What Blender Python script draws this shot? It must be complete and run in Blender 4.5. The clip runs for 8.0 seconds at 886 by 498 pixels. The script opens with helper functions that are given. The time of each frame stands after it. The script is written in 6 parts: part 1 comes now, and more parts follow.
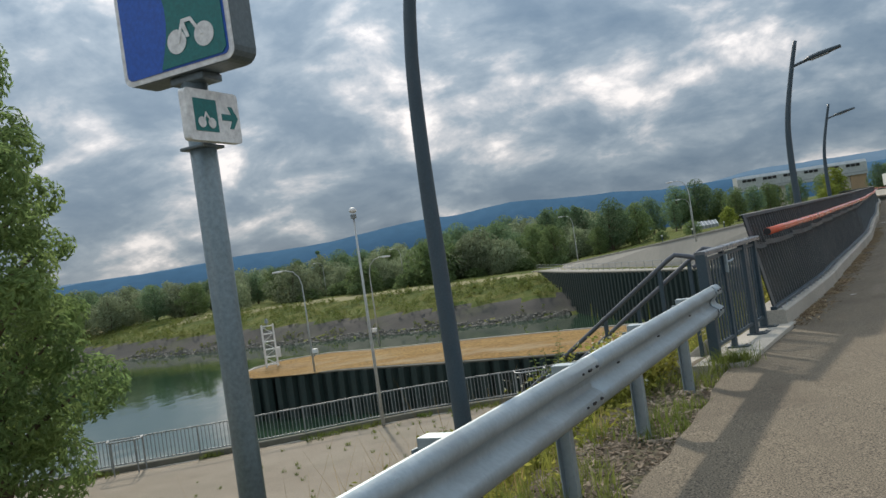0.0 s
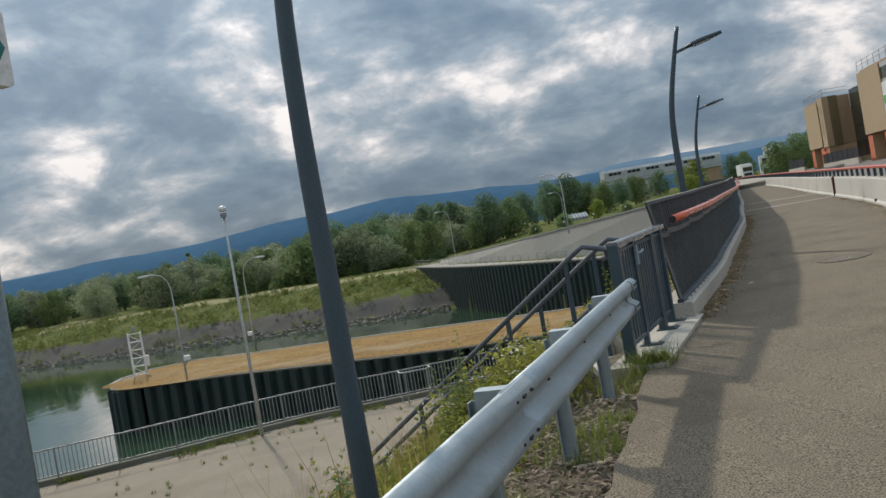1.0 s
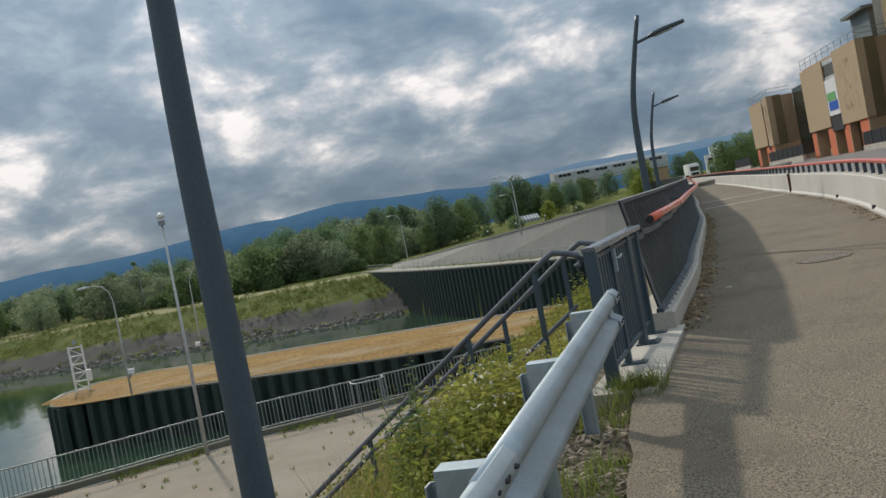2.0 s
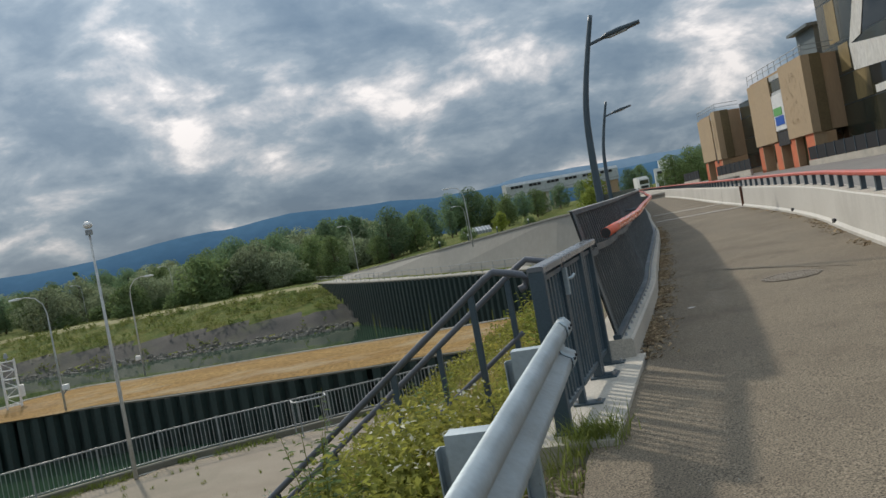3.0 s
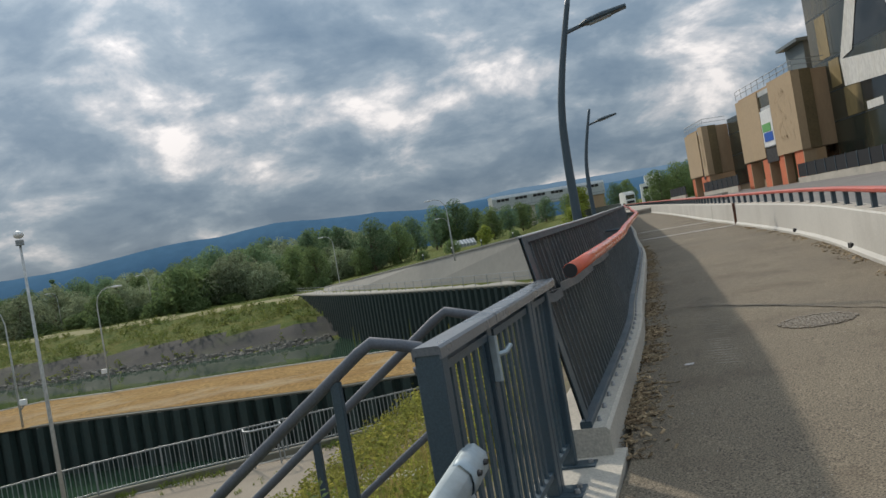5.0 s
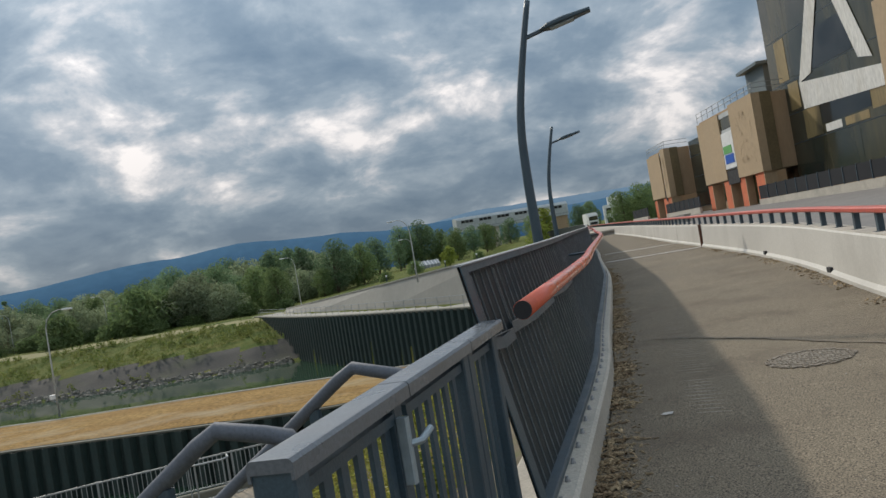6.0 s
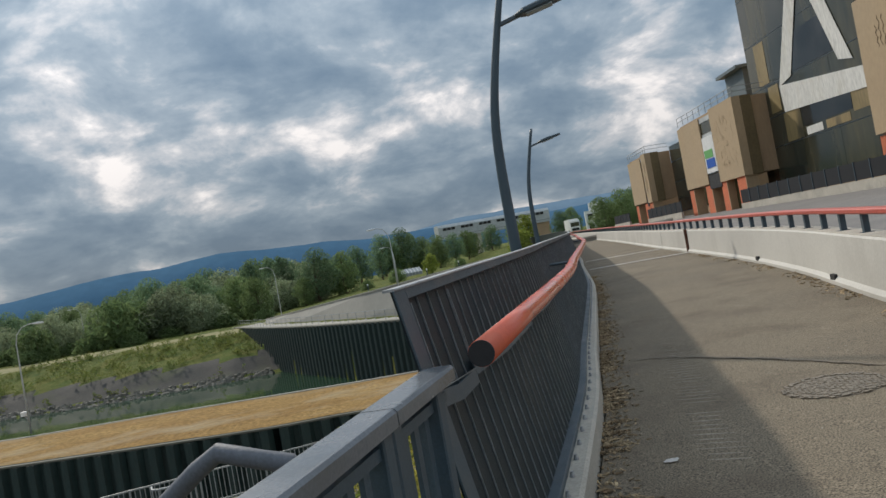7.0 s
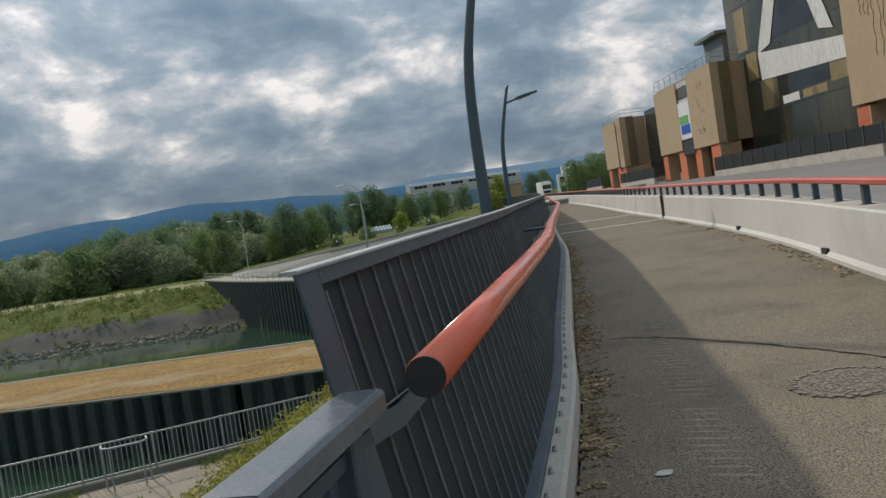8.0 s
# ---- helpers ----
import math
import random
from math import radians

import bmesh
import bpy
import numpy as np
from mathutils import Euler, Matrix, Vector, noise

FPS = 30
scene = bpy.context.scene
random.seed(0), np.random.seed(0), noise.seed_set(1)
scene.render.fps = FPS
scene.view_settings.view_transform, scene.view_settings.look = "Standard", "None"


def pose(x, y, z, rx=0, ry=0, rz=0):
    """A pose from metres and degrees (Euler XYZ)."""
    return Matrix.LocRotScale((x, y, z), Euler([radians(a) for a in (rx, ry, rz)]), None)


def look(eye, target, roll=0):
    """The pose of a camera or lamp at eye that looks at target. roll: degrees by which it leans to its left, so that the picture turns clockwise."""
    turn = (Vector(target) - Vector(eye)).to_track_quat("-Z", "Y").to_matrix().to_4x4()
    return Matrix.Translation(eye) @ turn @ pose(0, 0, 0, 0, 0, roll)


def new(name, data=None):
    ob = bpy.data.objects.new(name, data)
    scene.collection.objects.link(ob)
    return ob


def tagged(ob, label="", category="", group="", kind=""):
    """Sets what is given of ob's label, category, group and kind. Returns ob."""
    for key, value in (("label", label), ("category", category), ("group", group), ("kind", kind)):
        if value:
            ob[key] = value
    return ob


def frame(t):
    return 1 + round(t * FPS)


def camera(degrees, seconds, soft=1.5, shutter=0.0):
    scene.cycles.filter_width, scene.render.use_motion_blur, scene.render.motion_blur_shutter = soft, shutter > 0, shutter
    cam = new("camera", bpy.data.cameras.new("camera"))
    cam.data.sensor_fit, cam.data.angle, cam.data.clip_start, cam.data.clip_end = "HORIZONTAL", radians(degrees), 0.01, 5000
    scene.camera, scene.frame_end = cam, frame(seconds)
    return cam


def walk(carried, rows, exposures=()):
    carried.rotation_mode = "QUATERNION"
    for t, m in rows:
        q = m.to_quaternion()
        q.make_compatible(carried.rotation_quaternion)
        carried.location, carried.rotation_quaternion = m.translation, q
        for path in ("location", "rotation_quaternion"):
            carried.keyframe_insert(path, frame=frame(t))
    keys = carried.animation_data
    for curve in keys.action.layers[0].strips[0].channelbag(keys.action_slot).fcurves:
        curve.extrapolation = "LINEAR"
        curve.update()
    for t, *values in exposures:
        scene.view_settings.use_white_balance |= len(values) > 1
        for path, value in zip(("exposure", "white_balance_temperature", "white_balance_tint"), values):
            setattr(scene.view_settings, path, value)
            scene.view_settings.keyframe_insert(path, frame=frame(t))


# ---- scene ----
cam = camera(55.98, 8.0)
PATH = [
    (0, (0.044, 0.042, 1.233), (-0.2620, 2.0190, 1.2580), -8.30),
    (0.5, (-0.132, 0.549, 1.253), (-0.2270, 2.5470, 1.2540), -8.90),
    (1, (-0.169, 1.080, 1.252), (-0.1860, 3.0800, 1.2230), -9.82),
    (1.5, (-0.183, 1.656, 1.279), (-0.1470, 3.6550, 1.2380), -10.58),
    (3, (0.147, 3.321, 1.256), (0.3603, 5.3090, 1.2198), -10.48),
    (3.5, (0.352, 3.929, 1.262), (0.5993, 5.9128, 1.2213), -10.21),
    (4, (0.548, 4.478, 1.264), (0.7910, 6.4632, 1.2284), -9.73),
    (5.5, (1.186, 6.127, 1.293), (1.4519, 8.1097, 1.2990), -9.45),
    (6, (1.359, 6.662, 1.293), (1.7007, 8.6321, 1.3144), -9.59),
    (6.5, (1.599, 7.198, 1.296), (1.9569, 9.1657, 1.3217), -9.81),
    (7, (1.728, 7.717, 1.304), (2.1138, 9.6797, 1.3361), -10.26),
    (7.5, (1.885, 8.177, 1.298), (2.3405, 10.1245, 1.3273), -10.23),
    (8, (1.990, 8.603, 1.316), (2.4275, 10.5529, 1.2392), -8.50),
]
walk(cam, [(t, look(eye, target, roll)) for t, eye, target, roll in PATH], exposures=((0.0, 0.26), (0.8, 0.14), (7.0, 0.14), (8.0, 0.07)))

# ---- world, sun, exposure ----
SUN_AZ, SUN_EL = radians(20.0), radians(36.0)      # azimuth to the left of +y
SUN_DIR = Vector((-math.sin(SUN_AZ) * math.cos(SUN_EL), math.cos(SUN_AZ) * math.cos(SUN_EL), math.sin(SUN_EL)))


def make_world():
    w = bpy.data.worlds.new("cloudy_sky")
    scene.world = w
    w.use_nodes = True
    nt = w.node_tree
    N, L = nt.nodes, nt.links
    N.clear()
    out, bg = N.new("ShaderNodeOutputWorld"), N.new("ShaderNodeBackground")
    sky = N.new("ShaderNodeTexSky")
    sky.sky_type, sky.sun_disc = "NISHITA", False
    sky.sun_elevation, sky.sun_rotation = SUN_EL, -SUN_AZ
    tc = N.new("ShaderNodeTexCoord")
    sep = N.new("ShaderNodeSeparateXYZ")
    L.new(tc.outputs["Generated"], sep.inputs[0])

    def m(op, a, b=None, c=None, clamp=False):
        n = N.new("ShaderNodeMath")
        n.operation, n.use_clamp = op, clamp
        for i, v in enumerate((a, b, c)):
            if v is None:
                continue
            if isinstance(v, (int, float)):
                n.inputs[i].default_value = v
            else:
                L.new(v, n.inputs[i])
        return n.outputs[0]

    up = m("ADD", m("MAXIMUM", sep.outputs[2], 0.0), 0.42)
    comb = N.new("ShaderNodeCombineXYZ")
    L.new(m("DIVIDE", sep.outputs[0], up), comb.inputs[0])
    L.new(m("DIVIDE", sep.outputs[1], up), comb.inputs[1])

    def nz(scale, detail, rough, dist=0.0, off=0.0):
        n = N.new("ShaderNodeTexNoise")
        n.noise_dimensions = "3D"
        add = N.new("ShaderNodeVectorMath")
        add.operation = "ADD"
        add.inputs[1].default_value = (off, off * 0.7, off * 1.3)
        L.new(comb.outputs[0], add.inputs[0])
        L.new(add.outputs[0], n.inputs["Vector"])
        n.inputs["Scale"].default_value, n.inputs["Detail"].default_value = scale, detail
        n.inputs["Roughness"].default_value, n.inputs["Distortion"].default_value = rough, dist
        return n.outputs["Fac"]

    big, mid, puff = nz(2.3, 2.0, 0.5, 0.2, 3.1), nz(4.9, 7.0, 0.56, 0.25, 7.7), nz(15.0, 7.0, 0.58, 0.15, 1.9)
    dens = m("ADD", m("ADD", m("MULTIPLY", big, 0.50), m("MULTIPLY", mid, 0.64)), m("MULTIPLY", puff, 0.13))
    ramp = N.new("ShaderNodeValToRGB")
    cr = ramp.color_ramp
    stops = ((0.50, (1.40, 1.33, 1.30)), (0.555, (0.80, 0.83, 0.88)), (0.61, (0.465, 0.565, 0.665)), (0.685, (0.305, 0.41, 0.525)), (0.79, (0.21, 0.31, 0.43)))
    cr.elements[0].position, cr.elements[0].color = stops[0][0], (*stops[0][1], 1)
    cr.elements[1].position, cr.elements[1].color = stops[-1][0], (*stops[-1][1], 1)
    for p, c in stops[1:-1]:
        e = cr.elements.new(p)
        e.color = (*c, 1)
    L.new(dens, ramp.inputs[0])
    # the veiled sun behind the cloud
    dot = N.new("ShaderNodeVectorMath")
    dot.operation = "DOT_PRODUCT"
    dot.inputs[1].default_value = SUN_DIR
    L.new(tc.outputs["Generated"], dot.inputs[0])
    glow = m("POWER", m("MAXIMUM", dot.outputs["Value"], 0.0), 14.0)
    tight = m("POWER", m("MAXIMUM", dot.outputs["Value"], 0.0), 2600.0)
    gain = m("ADD", m("ADD", m("MULTIPLY", glow, 0.14), m("MULTIPLY", tight, 2.0)), 0.88)
    # an overcast sky brightens towards the zenith
    gain = m("MULTIPLY", gain, m("ADD", m("MULTIPLY", m("MAXIMUM", sep.outputs[2], 0.0), 1.22), 0.49))
    scale = N.new("ShaderNodeVectorMath")
    scale.operation = "SCALE"
    L.new(ramp.outputs[0], scale.inputs[0])
    L.new(gain, scale.inputs["Scale"])
    mix = N.new("ShaderNodeMix")
    mix.data_type = "RGBA"
    mix.inputs[0].default_value = 0.97
    skys = N.new("ShaderNodeVectorMath")
    skys.operation = "SCALE"
    skys.inputs["Scale"].default_value = 0.12
    L.new(sky.outputs[0], skys.inputs[0])
    L.new(skys.outputs[0], mix.inputs[6])
    L.new(scale.outputs[0], mix.inputs[7])
    L.new(mix.outputs[2], bg.inputs[0])
    bg.inputs[1].default_value = 1.0
    L.new(bg.outputs[0], out.inputs[0])


make_world()
sun_data = bpy.data.lights.new("sun", "SUN")
sun_data.energy, sun_data.angle, sun_data.color = 2.4, radians(2.4), (1.0, 0.91, 0.78)
sun = new("sun", sun_data)
sun.matrix_world = look(SUN_DIR * 50, (0, 0, 0))

# ---- materials ----


def mat(name, c1, c2, scale=4.0, rough=0.7, bump=0.2, metal=0.0, fine=60.0, stain=None, stain_amt=0.0, stain_scale=0.5, rnd=0.0, spec=0.5, stretch=(1, 1, 1), bdist=0.02, grain=0.18):
    """A surface of two colours broken at two scales, with stains, relief and some change from piece to piece."""
    mt = bpy.data.materials.new(name)
    mt.use_nodes = True
    nt = mt.node_tree
    N, L = nt.nodes, nt.links
    b = N["Principled BSDF"]
    tc = N.new("ShaderNodeTexCoord")
    mp = N.new("ShaderNodeMapping")
    mp.inputs["Scale"].default_value = stretch
    L.new(tc.outputs["Object"], mp.inputs[0])

    def nz(s, d=5.0, r=0.6):
        n = N.new("ShaderNodeTexNoise")
        n.inputs["Scale"].default_value, n.inputs["Detail"].default_value, n.inputs["Roughness"].default_value = s, d, r
        L.new(mp.outputs[0], n.inputs["Vector"])
        return n.outputs["Fac"]

    def rng(v, lo, hi, a=0.0, z=1.0):
        n = N.new("ShaderNodeMapRange")
        n.inputs[1].default_value, n.inputs[2].default_value, n.inputs[3].default_value, n.inputs[4].default_value = lo, hi, a, z
        L.new(v, n.inputs[0])
        return n.outputs[0]

    def mixc(f, a, z):
        n = N.new("ShaderNodeMix")
        n.data_type = "RGBA"
        for i, v in ((0, f), (6, a), (7, z)):
            if isinstance(v, tuple):
                n.inputs[i].default_value = (*v, 1)
            elif isinstance(v, (int, float)):
                n.inputs[i].default_value = v
            else:
                L.new(v, n.inputs[i])
        return n.outputs[2]

    coarse, fin = nz(scale), nz(fine, 3.0)
    col = mixc(rng(coarse, 0.32, 0.68), c1, c2)
    f2 = N.new("ShaderNodeHueSaturation")
    L.new(col, f2.inputs["Color"])
    val = rng(fin, 0.3, 0.7, 1 - grain, 1 + grain)
    if rnd:
        oi, ge, ad = N.new("ShaderNodeObjectInfo"), N.new("ShaderNodeNewGeometry"), N.new("ShaderNodeMath")
        L.new(oi.outputs["Random"], ad.inputs[0])
        L.new(ge.outputs["Random Per Island"], ad.inputs[1])
        mu = N.new("ShaderNodeMath")
        mu.operation = "MULTIPLY"
        L.new(val, mu.inputs[0])
        L.new(rng(ad.outputs[0], 0.0, 2.0, 1 - rnd, 1 + rnd), mu.inputs[1])
        val = mu.outputs[0]
    L.new(val, f2.inputs["Value"])
    col = f2.outputs[0]
    if stain:
        col = mixc(rng(nz(stain_scale, 6.0, 0.65), 0.5, 0.72, 0.0, stain_amt), col, stain)
    L.new(col, b.inputs["Base Color"])
    b.inputs["Metallic"].default_value = metal
    b.inputs["Specular IOR Level"].default_value = spec
    L.new(rng(coarse, 0.3, 0.7, max(rough - 0.1, 0.02), min(rough + 0.1, 1.0)), b.inputs["Roughness"])
    if bump:
        bp = N.new("ShaderNodeBump")
        bp.inputs["Strength"].default_value, bp.inputs["Distance"].default_value = bump, bdist
        L.new(fin, bp.inputs["Height"])
        L.new(bp.outputs[0], b.inputs["Normal"])
    return mt


M = {}
M["asphalt"] = mat("asphalt", (0.145, 0.119, 0.085), (0.192, 0.160, 0.115), 0.5, 0.92, 0.5, fine=95, grain=0.95, stain=(0.105, 0.082, 0.058), stain_amt=0.75, stain_scale=0.8, spec=0.25, bdist=0.01)
M["road"] = mat("road_asphalt", (0.17, 0.16, 0.15), (0.22, 0.205, 0.19), 0.4, 0.92, 0.3, fine=70, spec=0.2)
M["soil"] = mat("soil", (0.12, 0.10, 0.075), (0.19, 0.16, 0.115), 2.0, 0.95, 0.6, fine=35, stain=(0.09, 0.12, 0.035), stain_amt=0.7, stain_scale=1.3, spec=0.1)
M["bank_grass"] = mat("bank_grass", (0.075, 0.11, 0.025), (0.16, 0.155, 0.05), 0.35, 0.95, 0.9, fine=6, stain=(0.045, 0.08, 0.02), stain_amt=0.8, stain_scale=0.15, spec=0.05, bdist=0.3)
M["gravel"] = mat("terrace_gravel", (0.22, 0.185, 0.14), (0.30, 0.26, 0.205), 0.35, 0.95, 0.6, fine=30, stain=(0.18, 0.165, 0.12), stain_amt=0.6, stain_scale=0.18, spec=0.15)
M["dry_grass"] = mat("dry_grass", (0.20, 0.112, 0.034), (0.285, 0.185, 0.072), 0.22, 0.95, 0.8, fine=7, grain=0.55, stain=(0.34, 0.28, 0.18), stain_amt=0.95, stain_scale=0.2, spec=0.08, stretch=(0.5, 1, 1), bdist=0.1)
M["concrete"] = mat("concrete", (0.39, 0.36, 0.305), (0.49, 0.455, 0.39), 1.2, 0.85, 0.25, fine=60, stain=(0.27, 0.26, 0.23), stain_amt=0.6, stain_scale=0.7, spec=0.3)
M["barrier"] = mat("barrier_concrete", (0.47, 0.455, 0.415), (0.55, 0.535, 0.49), 0.35, 0.8, 0.12, fine=30, grain=0.07, stain=(0.36, 0.345, 0.31), stain_amt=0.45, stain_scale=0.8, spec=0.3, stretch=(1, 1, 0.8))
M["apron"] = mat("grey_retaining_concrete", (0.29, 0.275, 0.24), (0.34, 0.325, 0.285), 0.08, 0.9, 0.02, fine=1.5, grain=0.05, stain=(0.22, 0.22, 0.20), stain_amt=0.5, stain_scale=0.05, spec=0.2)
M["revet"] = mat("dark_revetment_concrete", (0.036, 0.036, 0.033), (0.062, 0.061, 0.055), 0.15, 0.9, 0.4, fine=3, stain=(0.10, 0.11, 0.05), stain_amt=0.6, stain_scale=0.1, spec=0.2, bdist=0.1)
M["pile"] = mat("sheet_pile_steel", (0.013, 0.028, 0.025), (0.026, 0.046, 0.041), 0.4, 0.7, 0.2, fine=8, stain=(0.04, 0.03, 0.02), stain_amt=0.6, stain_scale=0.3, spec=0.4, stretch=(1, 1, 0.3))
M["capping"] = mat("capping_beam", (0.27, 0.25, 0.21), (0.35, 0.33, 0.28), 0.5, 0.85, 0.2, fine=10)
M["joint"] = mat("rusty_joint_strip", (0.07, 0.03, 0.02), (0.13, 0.055, 0.03), 5, 0.8, 0.2)
M["anthracite"] = mat("anthracite_paint", (0.035, 0.060, 0.078), (0.046, 0.075, 0.095), 2.5, 0.45, 0.08, fine=120, stain=(0.075, 0.078, 0.08), stain_amt=0.35, stain_scale=3.0, spec=0.5)
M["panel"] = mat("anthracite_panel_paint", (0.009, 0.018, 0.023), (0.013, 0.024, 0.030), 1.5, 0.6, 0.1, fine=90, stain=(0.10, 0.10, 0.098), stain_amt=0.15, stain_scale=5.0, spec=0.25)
M["grey_paint"] = mat("worn_grey_paint", (0.085, 0.095, 0.112), (0.118, 0.128, 0.147), 2.0, 0.72, 0.08, fine=100, stain=(0.06, 0.062, 0.068), stain_amt=0.5, stain_scale=3.0)
M["rail_grey"] = mat("glossy_grey_rail_paint", (0.095, 0.108, 0.122), (0.135, 0.148, 0.162), 2.0, 0.26, 0.06, fine=100, stain=(0.09, 0.095, 0.10), stain_amt=0.6, stain_scale=3.5)
M["worn_edge"] = mat("worn_edge_paint", (0.30, 0.31, 0.31), (0.40, 0.41, 0.40), 3.0, 0.5, 0.1, fine=60, stain=(0.12, 0.13, 0.14), stain_amt=0.7, stain_scale=4)
M["orange"] = mat("orange_rail_paint", (0.58, 0.092, 0.042), (0.66, 0.13, 0.06), 1.5, 0.2, 0.04, fine=80, grain=0.06, stain=(0.32, 0.10, 0.06), stain_amt=0.3, stain_scale=2.5)
M["red"] = mat("red_rail_paint", (0.42, 0.075, 0.05), (0.52, 0.11, 0.075), 0.8, 0.45, 0.1, fine=30)
M["galv"] = mat("galvanised_steel", (0.30, 0.36, 0.39), (0.39, 0.45, 0.48), 3.0, 0.52, 0.10, metal=0.55, fine=30, grain=0.08, stain=(0.27, 0.30, 0.31), stain_amt=0.5, stain_scale=2.5)
M["galv_dull"] = mat("dull_galvanised_steel", (0.23, 0.25, 0.255), (0.31, 0.33, 0.335), 4.0, 0.55, 0.1, metal=0.4, fine=30)
M["mast"] = mat("pale_mast_paint", (0.40, 0.41, 0.40), (0.50, 0.51, 0.49), 0.8, 0.6, 0.1, fine=12)
M["rubber"] = mat("black_plastic_and_recess_shade", (0.010, 0.010, 0.011), (0.016, 0.016, 0.017), 3, 0.6, 0.1)
M["dark_fence"] = mat("black_fence_paint", (0.012, 0.014, 0.017), (0.02, 0.022, 0.026), 1, 0.7, 0.05, spec=0.2)
M["fin"] = mat("worn_fin_paint", (0.13, 0.155, 0.165), (0.20, 0.22, 0.23), 6, 0.4, 0.05, stain=(0.40, 0.40, 0.39), stain_amt=0.6, stain_scale=7)
M["dark_kerb"] = mat("mossy_kerb_concrete", (0.12, 0.115, 0.085), (0.17, 0.16, 0.125), 1.0, 0.9, 0.2)
M["bolt"] = mat("steel_bolt", (0.30, 0.31, 0.32), (0.42, 0.43, 0.44), 8, 0.4, 0.1, metal=0.8)
M["dark_sheet"] = mat("dark_reflecting_glass", (0.018, 0.022, 0.024), (0.028, 0.032, 0.034), 0.3, 0.12, 0.02, fine=1.0)
M["hole"] = mat("dark_slot", (0.012, 0.012, 0.013), (0.02, 0.02, 0.02), 8, 0.8, 0)
M["white_paint"] = mat("white_paint", (0.66, 0.66, 0.64), (0.76, 0.76, 0.74), 2.0, 0.5, 0.05, fine=40, stain=(0.5, 0.5, 0.47), stain_amt=0.4, stain_scale=3)
M["line"] = mat("pale_joint_strip", (0.42, 0.40, 0.37), (0.54, 0.52, 0.48), 2.0, 0.8, 0.2)
M["iron"] = mat("cast_iron", (0.14, 0.115, 0.085), (0.19, 0.16, 0.12), 8.0, 0.7, 0.4, metal=0.3, fine=60)
M["ochre"] = mat("ochre_cladding", (0.375, 0.275, 0.165), (0.415, 0.305, 0.185), 0.25, 0.8, 0.1, fine=4, grain=0.06, stain=(0.33, 0.23, 0.13), stain_amt=0.35, stain_scale=0.3, stretch=(1, 1, 0.7))
M["brown"] = mat("brown_cladding", (0.34, 0.235, 0.135), (0.39, 0.27, 0.16), 0.3, 0.8, 0.1, fine=5, grain=0.07, stain=(0.20, 0.135, 0.085), stain_amt=0.45, stain_scale=0.3, stretch=(1, 1, 0.3))
M["orange_wall"] = mat("orange_render", (0.50, 0.12, 0.05), (0.58, 0.16, 0.07), 0.6, 0.85, 0.1, fine=8, stain=(0.30, 0.09, 0.05), stain_amt=0.7, stain_scale=0.5)
# bronze blotches put reflections of the surroundings into the glazing's colour
M["dark_glass"] = mat("dark_glazing", (0.026, 0.033, 0.028), (0.050, 0.052, 0.036), 0.15, 0.14, 0.03, fine=0.8, stain=(0.14, 0.115, 0.055), stain_amt=0.75, stain_scale=0.16, spec=0.5, stretch=(1, 1, 0.22))
M["facade_white"] = mat("white_glass_reflection", (0.55, 0.54, 0.50), (0.66, 0.65, 0.61), 0.3, 0.8, 0.05, fine=5, stain=(0.40, 0.35, 0.25), stain_amt=0.5, stain_scale=0.4, stretch=(1, 1, 0.3))
# streaky bronze that paints reflections on the hall's glass
M["bronze"] = mat("bronze_glass_reflection", (0.19, 0.14, 0.055), (0.29, 0.215, 0.10), 0.2, 0.5, 0.05, fine=5, stain=(0.02, 0.024, 0.016), stain_amt=0.95, stain_scale=0.45, stretch=(1, 1, 0.25))
M["grey_clad"] = mat("pale_grey_cladding", (0.36, 0.38, 0.38), (0.46, 0.48, 0.48), 0.1, 0.7, 0.05, fine=1)
M["bark"] = mat("bark", (0.09, 0.07, 0.05), (0.15, 0.12, 0.085), 3, 0.95, 0.6, fine=12, spec=0.1)
M["stone"] = mat("rip_rap_stone", (0.12, 0.115, 0.095), (0.22, 0.21, 0.18), 0.6, 0.9, 0.4, fine=5, rnd=0.35, spec=0.15)
M["chip"] = mat("wood_chips", (0.15, 0.11, 0.075), (0.34, 0.28, 0.21), 3.0, 0.95, 0.2, fine=30, rnd=0.6, spec=0.1)
M["litter"] = mat("dry_leaf_litter", (0.15, 0.10, 0.06), (0.40, 0.31, 0.19), 9.0, 0.95, 0.2, fine=30, rnd=0.75, spec=0.1)
# haze is painted into the hills' base colours, paler for the farther ridge
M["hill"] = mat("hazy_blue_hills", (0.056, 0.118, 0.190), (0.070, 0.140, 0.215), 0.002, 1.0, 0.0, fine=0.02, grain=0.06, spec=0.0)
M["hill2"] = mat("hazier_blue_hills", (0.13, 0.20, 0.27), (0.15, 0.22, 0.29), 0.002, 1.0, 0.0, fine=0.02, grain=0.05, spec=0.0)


def leaf_mat(name, a, b, rnd=0.45, through_=0.5):
    """Leaves that let part of the light through."""
    mt = mat(name, a, b, 0.35, 0.75, 0.0, fine=3.0, rnd=rnd, spec=0.15)
    N, L = mt.node_tree.nodes, mt.node_tree.links
    p, out = N["Principled BSDF"], N["Material Output"]
    tr, mx = N.new("ShaderNodeBsdfTranslucent"), N.new("ShaderNodeMixShader")
    mx.inputs[0].default_value = through_
    L.new(p.inputs["Base Color"].links[0].from_socket, tr.inputs[0])
    L.new(p.outputs[0], mx.inputs[1])
    L.new(tr.outputs[0], mx.inputs[2])
    L.new(mx.outputs[0], out.inputs[0])
    return mt


